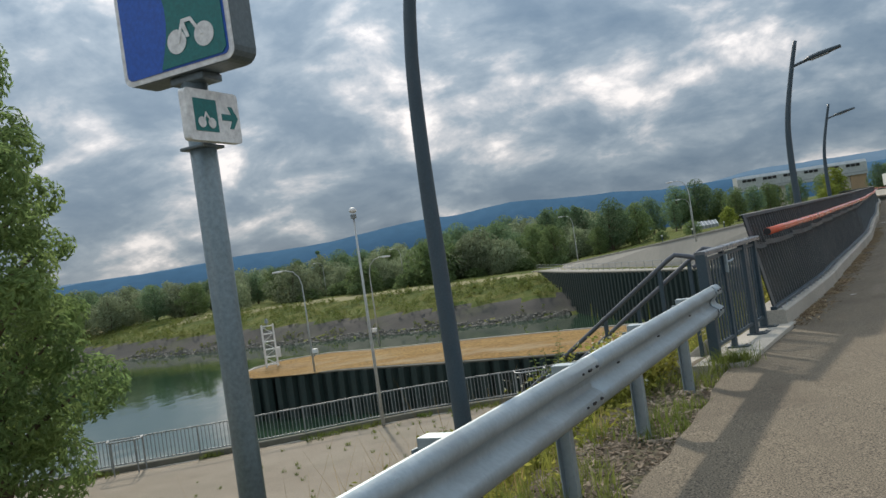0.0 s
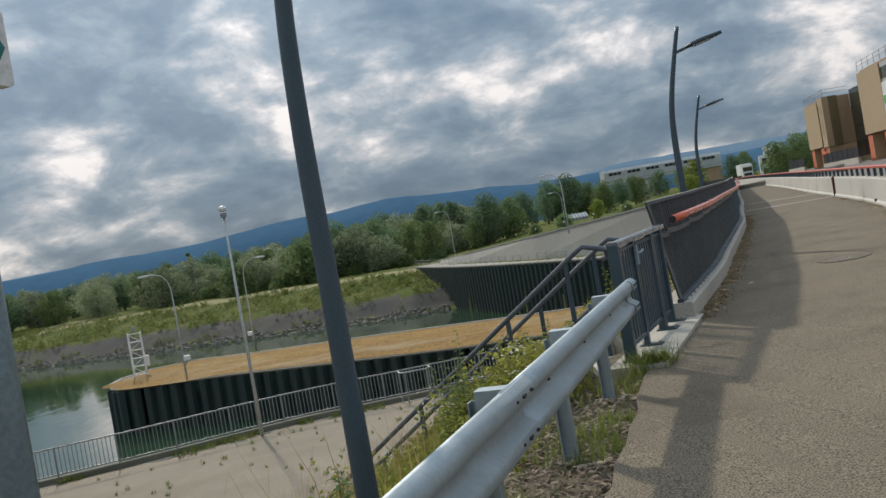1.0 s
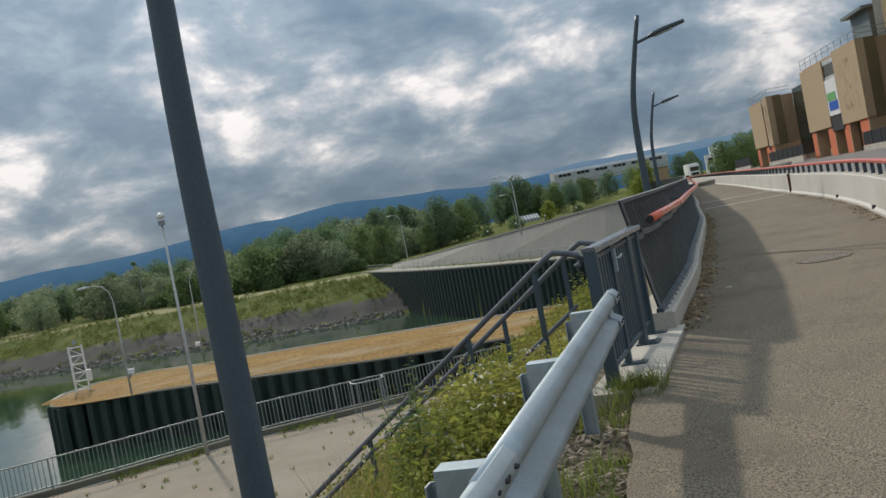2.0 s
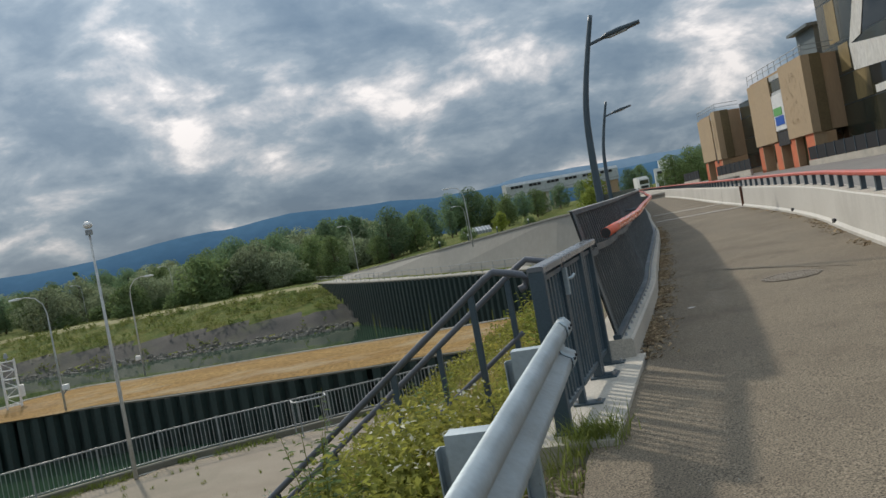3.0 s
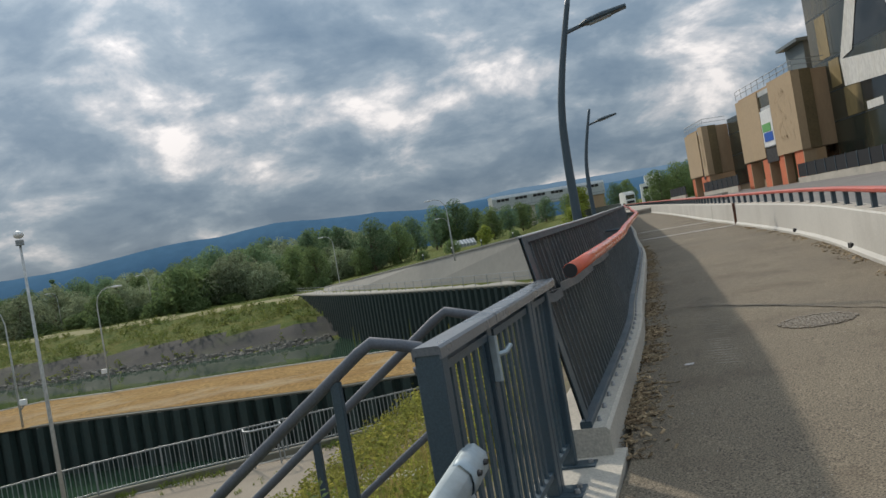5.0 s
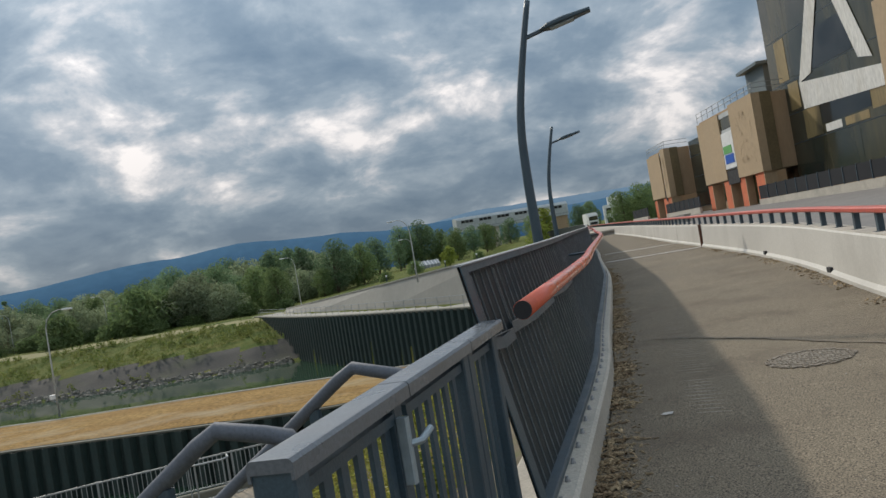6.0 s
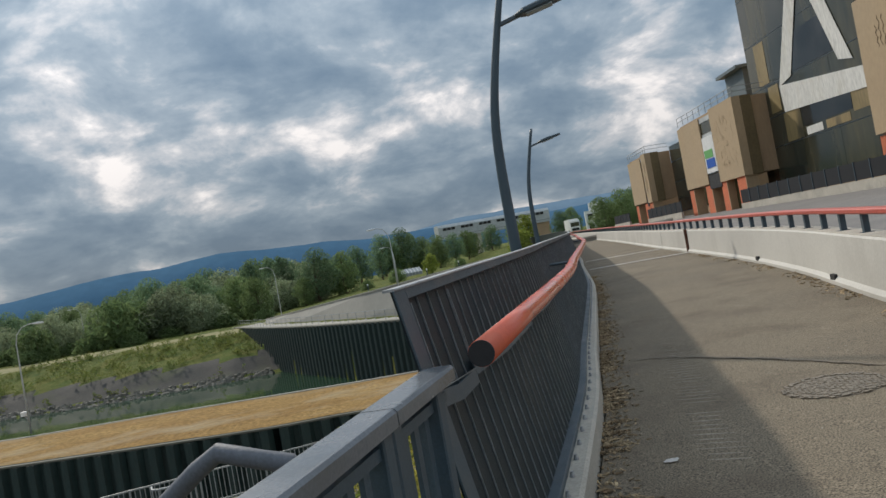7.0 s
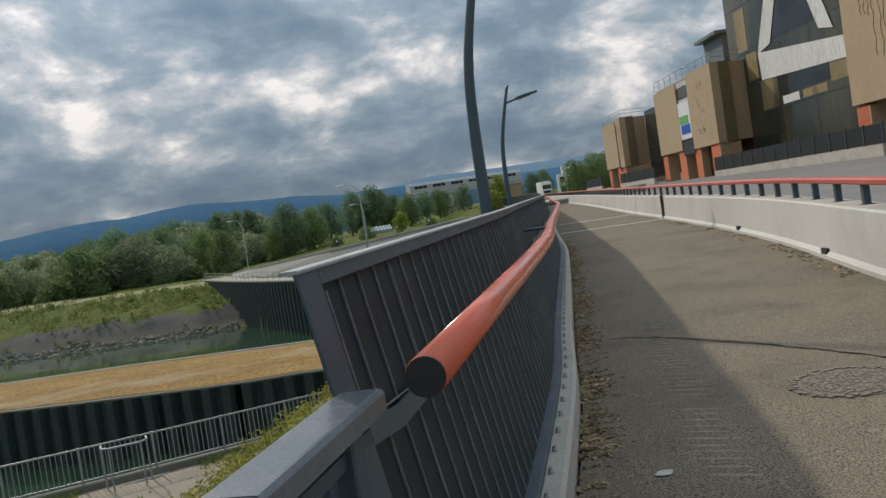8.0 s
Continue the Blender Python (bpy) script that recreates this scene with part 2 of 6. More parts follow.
M["leaf_dark"] = leaf_mat("dark_green_leaves", (0.110, 0.178, 0.095), (0.175, 0.245, 0.130))
M["leaf_deep"] = leaf_mat("deep_green_leaves", (0.13, 0.20, 0.075), (0.21, 0.275, 0.10), 0.55, 0.65)
M["leaf_mid"] = leaf_mat("green_leaves", (0.12, 0.178, 0.070), (0.19, 0.25, 0.105))
M["leaf_olive"] = leaf_mat("grey_green_leaves", (0.21, 0.26, 0.15), (0.29, 0.33, 0.20))
M["leaf_bright"] = leaf_mat("yellow_green_leaves", (0.17, 0.22, 0.04), (0.26, 0.29, 0.07))
M["weed"] = leaf_mat("weed_leaves", (0.17, 0.225, 0.045), (0.40, 0.36, 0.085), 0.55, 0.55)
M["weed_dry"] = leaf_mat("dry_weed_stalks", (0.30, 0.22, 0.09), (0.44, 0.34, 0.16))
M["flower"] = leaf_mat("pale_umbel_flowers", (0.55, 0.55, 0.42), (0.7, 0.7, 0.6), 0.1)


def glassy_water():
    mt = bpy.data.materials.new("green_river_water")
    mt.use_nodes = True
    nt = mt.node_tree
    N, L = nt.nodes, nt.links
    b = N["Principled BSDF"]
    b.inputs["Base Color"].default_value = (0.026, 0.056, 0.030, 1)
    b.inputs["Roughness"].default_value = 0.04
    b.inputs["IOR"].default_value = 1.33
    b.inputs["Specular IOR Level"].default_value = 0.9
    tc, mp = N.new("ShaderNodeTexCoord"), N.new("ShaderNodeMapping")
    mp.inputs["Scale"].default_value = (1, 0.45, 1)
    L.new(tc.outputs["Object"], mp.inputs[0])
    n = N.new("ShaderNodeTexNoise")
    n.inputs["Scale"].default_value, n.inputs["Detail"].default_value = 0.55, 4
    L.new(mp.outputs[0], n.inputs["Vector"])
    bp = N.new("ShaderNodeBump")
    bp.inputs["Strength"].default_value, bp.inputs["Distance"].default_value = 0.10, 0.25
    L.new(n.outputs["Fac"], bp.inputs["Height"])
    L.new(bp.outputs[0], b.inputs["Normal"])
    return mt


M["water"] = glassy_water()

# ---- mesh tools ----


def mesh(name, verts, faces, material, smooth=False):
    me = bpy.data.meshes.new(name)
    me.from_pydata([tuple(v) for v in verts], [], faces)
    me.materials.append(material)
    if smooth:
        me.polygons.foreach_set("use_smooth", [True] * len(me.polygons))
    me.update()
    return me


def part(name, bm, material, parent=None, label="", smooth=False):
    """Links a bmesh (or a mesh) as one object under its thing."""
    if isinstance(bm, bpy.types.Mesh):
        me = bm
    else:
        me = bpy.data.meshes.new(name)
        bmesh.ops.recalc_face_normals(bm, faces=bm.faces)
        bm.to_mesh(me)
        bm.free()
        me.materials.append(material)
        if smooth:
            me.polygons.foreach_set("use_smooth", [True] * len(me.polygons))
    ob = new(name, me)
    ob.parent = parent
    if label:
        ob["label"] = label
    return ob


def root(name, label, category, at=(0, 0, 0), group="", kind="", turn=0.0):
    ob = new(name)
    ob.empty_display_size = 0.2
    ob.matrix_basis = pose(*at, 0, 0, turn)
    return tagged(ob, label, category, group, kind)


def add_box(bm, lo, hi, m=None, bevel=0.0):
    """A box between two corners."""
    r = bmesh.ops.create_cube(bm, size=1.0)["verts"]
    lo, hi = Vector(lo), Vector(hi)
    for v in r:
        v.co = Vector((lo[i] + (v.co[i] + 0.5) * (hi[i] - lo[i]) for i in range(3)))
    if bevel:
        es = list({e for v in r for e in v.link_edges})
        r2 = bmesh.ops.bevel(bm, geom=es, offset=bevel, segments=2, profile=0.5, affect="EDGES")
        r = list({v for f in r2["faces"] for v in f.verts} | {v for v in r if v.is_valid})
    if m is not None:
        bmesh.ops.transform(bm, matrix=m, verts=r)
    return r


def sweep(bm, pts, section, up=(0, 0, 1), closed=True, cap=True, scales=None):
    """Carries a section (a, b) along points: a to the right of the way, b up."""
    pts = [Vector(p) for p in pts]
    rings = []
    for i, p in enumerate(pts):
        d = (pts[min(i + 1, len(pts) - 1)] - pts[max(i - 1, 0)]).normalized()
        u = Vector(up)
        if abs(d.dot(u)) > 0.98:
            u = Vector((0, 1, 0))
        r = d.cross(u).normalized()
        w = r.cross(d)
        s = scales[i] if scales else 1.0
        # widen at bends so that the section keeps its width
        k = 1.0
        if 0 < i < len(pts) - 1:
            a, b = (p - pts[i - 1]).normalized(), (pts[i + 1] - p).normalized()
            k = 1 / max(0.5, math.cos(a.angle(b) / 2))
        rings.append([bm.verts.new(p + r * x * s * k + w * y * s) for x, y in section])
    n = len(section)
    for a, b in zip(rings, rings[1:]):
        for j in range(n if closed else n - 1):
            bm.faces.new((a[j], a[(j + 1) % n], b[(j + 1) % n], b[j]))
    if cap and closed:
        bm.faces.new(rings[0][::-1])
        bm.faces.new(rings[-1])


def circle(r, n=12):
    return [(r * math.cos(2 * math.pi * k / n), r * math.sin(2 * math.pi * k / n)) for k in range(n)]


def rect(w, h, b=0.0):
    if not b:
        return [(-w / 2, -h / 2), (w / 2, -h / 2), (w / 2, h / 2), (-w / 2, h / 2)]
    x, y = w / 2, h / 2
    return [(-x + b, -y), (x - b, -y), (x, -y + b), (x, y - b), (x - b, y), (-x + b, y), (-x, y - b), (-x, -y + b)]


def tube(pts, r, n=12, scales=None):
    bm = bmesh.new()
    sweep(bm, pts, circle(r, n), scales=scales)
    return bm


def prism(outline, z0, z1):
    """A plan outline raised between two heights."""
    bm = bmesh.new()
    lo = [bm.verts.new((x, y, z0)) for x, y in outline]
    hi = [bm.verts.new((x, y, z1)) for x, y in outline]
    n = len(outline)
    for i in range(n):
        bm.faces.new((lo[i], lo[(i + 1) % n], hi[(i + 1) % n], hi[i]))
    bm.faces.new(hi)
    bm.faces.new(lo[::-1])
    return bm


def lerp(a, b, f):
    return a + (b - a) * f


def along(poly, step):
    """Points at even steps along a polyline, with its direction."""
    res, left = [], 0.0
    for a, b in zip(poly, poly[1:]):
        a, b = Vector(a), Vector(b)
        n = (b - a).length
        s = left
        while s <= n:
            res.append((a + (b - a) * (s / n), (b - a).normalized()))
            s += step
        left = s - n
    return res


def smooth_line(poly, step=1.0):
    """A polyline rounded by a spline and cut at even steps."""
    p = [Vector(q) for q in poly]
    res = []
    for i in range(len(p) - 1):
        a, b, c, d = p[max(i - 1, 0)], p[i], p[i + 1], p[min(i + 2, len(p) - 1)]
        n = max(2, int((c - b).length / step))
        for k in range(n):
            t = k / n
            res.append(0.5 * (2 * b + (c - a) * t + (2 * a - 5 * b + 4 * c - d) * t * t + (3 * b - a - 3 * c + d) * t ** 3))
    res.append(p[-1])
    return res


def at_y(line, y):
    """The x of a plan line at y."""
    for a, b in zip(line, line[1:]):
        if a[1] <= y <= b[1]:
            return lerp(a[0], b[0], (y - a[1]) / (b[1] - a[1]))
    return line[0][0] if y < line[0][1] else line[-1][0]


# ---- the plan ----
def pz(x, y):
    """Height of the path, which falls gently to the left."""
    return -0.2124 + 0.03026 * x + 0.0025 * y


KERB = smooth_line([(2.36, 10.24), (3.85, 13.62), (4.62, 15.6), (5.85, 18.7), (7.35, 22.5), (8.45, 25.4), (11.2, 33.2), (13.6, 39.8), (19.2, 56), (24.5, 71), (34.0, 100), (38.7, 118), (41.3, 133), (43.0, 150)], 0.6)
WALL = smooth_line([(3.4, -14), (3.5, -4), (4.0, 2), (4.8, 6.5), (6.0, 11), (7.9, 15.6), (9.6, 19.4), (11.3, 23.8), (13.81, 31.2), (16.3, 38.8), (21.8, 55), (26.6, 69.6), (36, 99), (41.2, 118), (44.2, 133), (46.2, 150)], 1.0)
EDGE0 = [(-3.2, -14), (-1.5, 0), (0.16, 4.65), (0.72, 6.34), (1.38, 8.32)]
EDGE = [(at_y(EDGE0, k * 0.09) + 0.07 * noise.noise((k * 0.2, 3.3, 0)) + 0.03 * noise.noise((k * 0.7, 1.3, 0)), k * 0.09) for k in range(-150, 92)] + [(1.38, 8.32), (1.62, 8.55), (2.50, 10.3)] + [(p[0] + 0.02, p[1]) for p in KERB[2:]]
RAIL_DIR = Vector((0.343, 0.939))
RAIL_LEFT = Vector((-0.939, 0.343))
RAIL_END = Vector((1.264, 8.26))
WATER_Z, TERRACE_Z, ISLAND_Z, QUAY_Z = -10.5, -4.85, -6.75, -4.0
TERRACE_EDGE = [(-60, 14), (-30, 24.5), (-19, 28.4), (-12.7, 30.6), (-7, 33.2), (-3, 34.0), (4, 35.6), (12.5, 37.5)]
QUAY = [(25, 70), (17, 86), (6, 115), (-2, 143), (-8.4, 172)]
BANK = [(-420, 300), (-250, 232), (-100, 169), (-48, 148), (-25, 139.5), (-8, 135), (-2, 136)]


def side(p, line):
    """Distance of a plan point to a polyline, positive on its left."""
    best, sign = 1e9, 1
    for a, b in zip(line, line[1:]):
        ax, ay, bx, by = a[0], a[1], b[0], b[1]
        dx, dy = bx - ax, by - ay
        t = max(0.0, min(1.0, ((p[0] - ax) * dx + (p[1] - ay) * dy) / (dx * dx + dy * dy)))
        ex, ey = p[0] - ax - t * dx, p[1] - ay - t * dy
        d = math.hypot(ex, ey)
        if d < best:
            best, sign = d, 1 if dx * ey - dy * ex > 0 else -1
    return best * sign


LEFTLINE = [(-4.6, -16), (-2.3, -1.65), (1.05, 8.5), (2.1, 10.3)] + [(p[0] - 0.15, p[1]) for p in KERB[3::4]] + [(44, 160), (120, 480)]


def bank_z(b):
    """Section of the far bank by the distance from the water's edge."""
    cut = [(-14, -13), (0, -10.6), (2.6, -9.9), (7.6, -7.5), (28, -4.0), (60, -3.8), (400, -3.5)]
    for (a, za), (c, zc) in zip(cut, cut[1:]):
        if a <= b <= c:
            return lerp(za, zc, (b - a) / (c - a))
    return -13 if b < 0 else -3.5


def ground_z(x, y):
    s = side((x, y), LEFTLINE)
    if s < 0.0:
        return pz(x, y) - 0.09
    if y < 42 and x < 13:
        if side((x, y), TERRACE_EDGE) > 0:
            return -13.0
        top = pz(x, y) - 0.12
        return max(TERRACE_Z - 0.02, top - max(0.0, s - 0.45) * 0.5)
    q = side((x, y), QUAY)
    b = side((x, y), BANK)
    if q < 0 and y > 66:
        rise = max(0.0, min(1.0, (x + 6) / 42)) * 3.6
        return min(QUAY_Z + 0.0 + (rise if q < -9 else 0.0), pz(x, y) - 0.3) if s < 30 else QUAY_Z + (rise if q < -9 else 0)
    if b > 0 or y > 178:
        return bank_z(b if b > 0 else 60)
    return max(-13.0, bank_z(b))

# ---- ground, water, hills ----


def axis(spans):
    res = []
    for a, b, st in spans:
        v = a
        while v < b - 1e-6:
            res.append(v)
            v += st
    res.append(spans[-1][1])
    return res


def make_ground():
    xs = axis([(-2500, -500, 250), (-500, -120, 20), (-120, -40, 4), (-40, -10, 1.5), (-10, 16, 0.4), (16, 60, 3), (60, 300, 24), (300, 2500, 220)])
    ys = axis([(-150, -20, 20), (-20, 0, 1.5), (0, 20, 0.4), (20, 44, 0.8), (44, 190, 2.4), (190, 500, 15), (500, 3600, 160)])
    verts, faces, idx = [], [], []
    nx = len(xs)
    for j, y in enumerate(ys):
        for i, x in enumerate(xs):
            z = ground_z(x, y)
            if -4.8 < z < -0.3 and y < 40:
                z += 0.12 * noise.noise((x * 0.7, y * 0.7, 0))
            elif y > 130 and z > -9.8:
                z += 0.35 * noise.noise((x * 0.12, y * 0.12, 3))
            verts.append((x, y, z))
    mats = [M["soil"], M["bank_grass"], M["gravel"], M["revet"], M["apron"], M["dry_ground"]]
    for j in range(len(ys) - 1):
        for i in range(nx - 1):
            faces.append((j * nx + i, j * nx + i + 1, (j + 1) * nx + i + 1, (j + 1) * nx + i))
            cx, cy = (xs[i] + xs[i + 1]) / 2, (ys[j] + ys[j + 1]) / 2
            z = sum(verts[k][2] for k in faces[-1]) / 4
            b = side((cx, cy), BANK)
            if cy < 44 and z < TERRACE_Z + 0.25:
                k = 2
            elif cy < 44:
                k = 0
            elif 2.0 < b < 7.8 and cx < 0:
                k = 3
            elif side((cx, cy), QUAY) < 0 and side((cx, cy), QUAY) > -4 and cy < 180:
                k = 4
            elif 26 < b < 33 and cx < 0:
                k = 5
            else:
                k = 1
            idx.append(k)
    me = mesh("ground", verts, faces, mats[0], True)
    for m_ in mats[1:]:
        me.materials.append(m_)
    me.polygons.foreach_set("material_index", idx)
    tagged(new("ground", me), "grassy bank, gravel terrace and far river plain", "ground", kind="structure")


M["dry_ground"] = mat("pale_dry_track", (0.19, 0.18, 0.085), (0.26, 0.235, 0.125), 0.2, 0.95, 0.3, fine=4, spec=0.1)
make_ground()
bm = bmesh.new()
bmesh.ops.create_grid(bm, x_segments=1, y_segments=1, size=0.5, matrix=Matrix.Translation((-250, 160, WATER_Z)) @ Matrix.Diagonal((700, 320, 1, 1)))
tagged(part("water", bm, M["water"]), "calm green river water with soft reflections", "water", kind="structure")


def hills(name, dist, heights, material, seed, label):
    """A ridge as a solid fold of land on an arc round the place."""
    verts, faces = [], []
    n = 240
    for i in range(n + 1):
        a = lerp(radians(75), radians(-75), i / n)
        deg_ = math.degrees(a)
        h = heights[-1][1]
        for (a0, h0), (a1, h1) in zip(heights, heights[1:]):
            if a1 <= deg_ <= a0:
                f = (a0 - deg_) / (a0 - a1)
                h = lerp(h0, h1, f * f * (3 - 2 * f))
                break
        h += dist * 0.0030 * noise.fractal((i * 0.09, seed, 0), 1.0, 2.0, 5) + dist * 0.0006 * noise.noise((i * 0.9, seed, 2))
        for d, z in ((0, -60), (0, -8), (0.05, h * 0.55), (0.10, h), (0.3, h * 0.7), (0.3, -60)):
            r = dist * (1 + d)
            verts.append((-math.sin(a) * r, math.cos(a) * r, z))
    for i in range(n):
        for k in range(5):
            faces.append((i * 6 + k, i * 6 + k + 1, i * 6 + k + 7, i * 6 + k + 6))
    tagged(new(name, mesh(name, verts, faces, material, True)), label, "hills", kind="structure")


# both ridges carry their haze in the material colour
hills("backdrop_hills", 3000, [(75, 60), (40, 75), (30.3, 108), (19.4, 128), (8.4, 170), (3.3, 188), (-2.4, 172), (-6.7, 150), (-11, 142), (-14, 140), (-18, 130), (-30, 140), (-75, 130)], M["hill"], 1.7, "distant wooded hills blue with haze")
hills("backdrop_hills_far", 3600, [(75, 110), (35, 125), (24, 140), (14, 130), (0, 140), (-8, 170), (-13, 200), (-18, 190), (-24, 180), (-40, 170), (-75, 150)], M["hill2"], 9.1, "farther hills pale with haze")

# ---- path, kerb, road, barrier ----


def strip(name, left, right, y0, y1, step, zf, material, across=8):
    verts, faces = [], []
    n = int((y1 - y0) / step)
    for i in range(n + 1):
        y = lerp(y0, y1, i / n)
        a, b = at_y(left, y), at_y(right, y)
        for k in range(across + 1):
            x = lerp(a, b, k / across)
            verts.append((x, y, zf(x, y) + 0.006 * noise.noise((x * 0.6, y * 0.6, 5))))
    w = across + 1
    for i in range(n):
        for k in range(across):
            faces.append((i * w + k, i * w + k + 1, (i + 1) * w + k + 1, (i + 1) * w + k))
    return mesh(name, verts, faces, material, True)


tagged(new("pavement", strip("pavement", EDGE, WALL, -13.5, 148, 0.35, pz, M["asphalt"])), "worn grey-brown asphalt of the foot and cycle path", "path", kind="structure")
ROAD_R = [(p[0] + lerp(26, 22, i / len(WALL)), p[1]) for i, p in enumerate(WALL)]
tagged(new("road", strip("road", [(p[0] + 0.3, p[1]) for p in WALL], ROAD_R, -13.5, 148, 1.5, lambda x, y: pz(x, y) - 0.02, M["road"], 10)), "grey asphalt road behind the concrete barrier", "road", kind="structure")

BAR_H = 0.68


def make_barrier():
    """The long low wall, cast in lengths with open joints."""
    cuts = [-13, 2, 31.15, 36.6, 52, 70, 92, 116, 146]
    for a, b in zip(cuts, cuts[1:]):
        pts = [Vector((at_y(WALL, y), y, 0)) for y in np.linspace(a + 0.03, b - 0.03, max(3, int((b - a) / 1.2)))]
        bm = bmesh.new()
        rings = []
        for i, p in enumerate(pts):
            d = (pts[min(i + 1, len(pts) - 1)] - pts[max(i - 1, 0)]).normalized()
            r = Vector((d.y, -d.x, 0))
            z = pz(p.x, p.y)
            sec = ((-0.02, -0.25), (-0.02, 0.05), (0.03, 0.10), (0.05, BAR_H - 0.03), (0.08, BAR_H), (0.37, BAR_H), (0.40, BAR_H - 0.03), (0.42, -0.25))
            rings.append([bm.verts.new(p + r * s + Vector((0, 0, z + h))) for s, h in sec])
        for u, v in zip(rings, rings[1:]):
            for k in range(8):
                bm.faces.new((u[k], u[(k + 1) % 8], v[(k + 1) % 8], v[k]))
        bm.faces.new(rings[0][::-1])
        bm.faces.new(rings[-1])
        top = root("concrete_barrier", "low pale concrete barrier wall beside the path", "barrier", group="barrier lengths")
        part("wall_body", bm, M["barrier"], top)
        bm = bmesh.new()
        cap = []
        for p in pts:
            z = pz(p.x, p.y) + BAR_H
            cap.append((p.x, p.y, z))
        sweep(bm, cap, [(0.075, -0.012), (0.375, -0.012), (0.375, 0.006), (0.36, 0.010), (0.09, 0.010), (0.075, 0.006)])
        part("coping", bm, M["concrete"], top, "thin pale coping")


make_barrier()


def make_red_rail():
    top = root("barrier_handrail", "faded red handrail on dark posts along the barrier", "handrail")
    pts = []
    for y in np.linspace(-12, 146, 120):
        x = at_y(WALL, y)
        pts.append((x + 0.22, y, pz(x, y) + BAR_H + 0.27))
    bm = bmesh.new()
    sweep(bm, pts, rect(0.16, 0.07, 0.015))
    part("rail", bm, M["red"], top)
    for p, d in along([(q[0], q[1], q[2]) for q in pts], 1.12):
        z = pz(p.x - 0.22, p.y) + BAR_H
        bm = bmesh.new()
        m_ = Matrix.Translation((p.x, p.y, z)) @ Matrix.Rotation(-math.atan2(d.x, d.y), 4, "Z")
        add_box(bm, (-0.035, -0.05, -0.005), (0.035, 0.05, 0.24), m_)
        add_box(bm, (-0.07, -0.08, -0.004), (0.07, 0.08, 0.015), m_)
        part("post", bm, M["anthracite"], top)


make_red_rail()


def cross_strip(y_left, y_right, w):
    a, b = Vector((at_y(EDGE, y_left) + 0.05, y_left, 0)), Vector((at_y(WALL, y_right) - 0.05, y_right, 0))
    bm = bmesh.new()
    n = Vector((-(b - a).y, (b - a).x, 0)).normalized() * w
    vs = []
    for i in range(9):
        p = a.lerp(b, i / 8)
        for q in (p, p + n):
            vs.append(bm.verts.new((q.x, q.y, pz(q.x, q.y) + 0.012)))
    for i in range(8):
        bm.faces.new((vs[2 * i], vs[2 * i + 2], vs[2 * i + 3], vs[2 * i + 1]))
    tagged(part("trim_deck_joint", bm, M["line"]), "pale expansion joint strip across the path", "joint", kind="structure")


cross_strip(33.4, 30.9, 0.28)
cross_strip(39.6, 36.6, 0.28)

# ---- plinth kerb and leaning panel fence ----
PL_H = 0.20


def off(line, d):
    """A plan line moved to its right."""
    res = []
    for i, p in enumerate(line):
        t = (line[min(i + 1, len(line) - 1)] - line[max(i - 1, 0)]).normalized()
        res.append(Vector((p.x + t.y * d, p.y - t.x * d)))
    return res


K2 = [Vector(p) for p in KERB]


def make_plinth():
    top = root("concrete_plinth", "pale concrete plinth kerb under the panel fence", "kerb")
    i = 0
    while i < len(K2) - 1 and K2[i].y < 140:
        seg = K2[i:i + 5]
        bm = bmesh.new()
        sweep(bm, [(p.x - 0.0, p.y, pz(p.x, p.y) + PL_H / 2 - 0.06) for p in seg], [(-0.40, -0.14), (0.0, -0.14), (0.0, 0.14), (-0.02, 0.16), (-0.38, 0.16), (-0.40, 0.14)])
        part("kerb_block", bm, M["concrete"], top)
        i += 4


make_plinth()

F_H, LEAN = 1.14, 0.20      # height above the plinth, outward lean at the top
FENCE_Y1 = 146


def fence_point(p, t, f, out=0.0):
    """A point of the leaning fence at the fraction f of its height."""
    n = Vector((-t.y, t.x))
    q = Vector((p.x, p.y)) + n * (0.13 + LEAN * f + out)
    return Vector((q.x, q.y, pz(p.x, p.y) + PL_H + 0.02 + F_H * f))


FIN_STEP = 0.155
PANES = [0.13, 0.70] + [0.70 + 1.86 * k for k in range(1, 90)]     # starts of the framed fields along the fence


def field_foot(u):
    """Height fraction of a framed field's lower edge, which falls a little along each field."""
    a = [p for p in PANES if p <= u + 1e-6]
    return 0.685 - min(0.03, 0.135 * (u - (a[-1] if a else 0.0))) / F_H


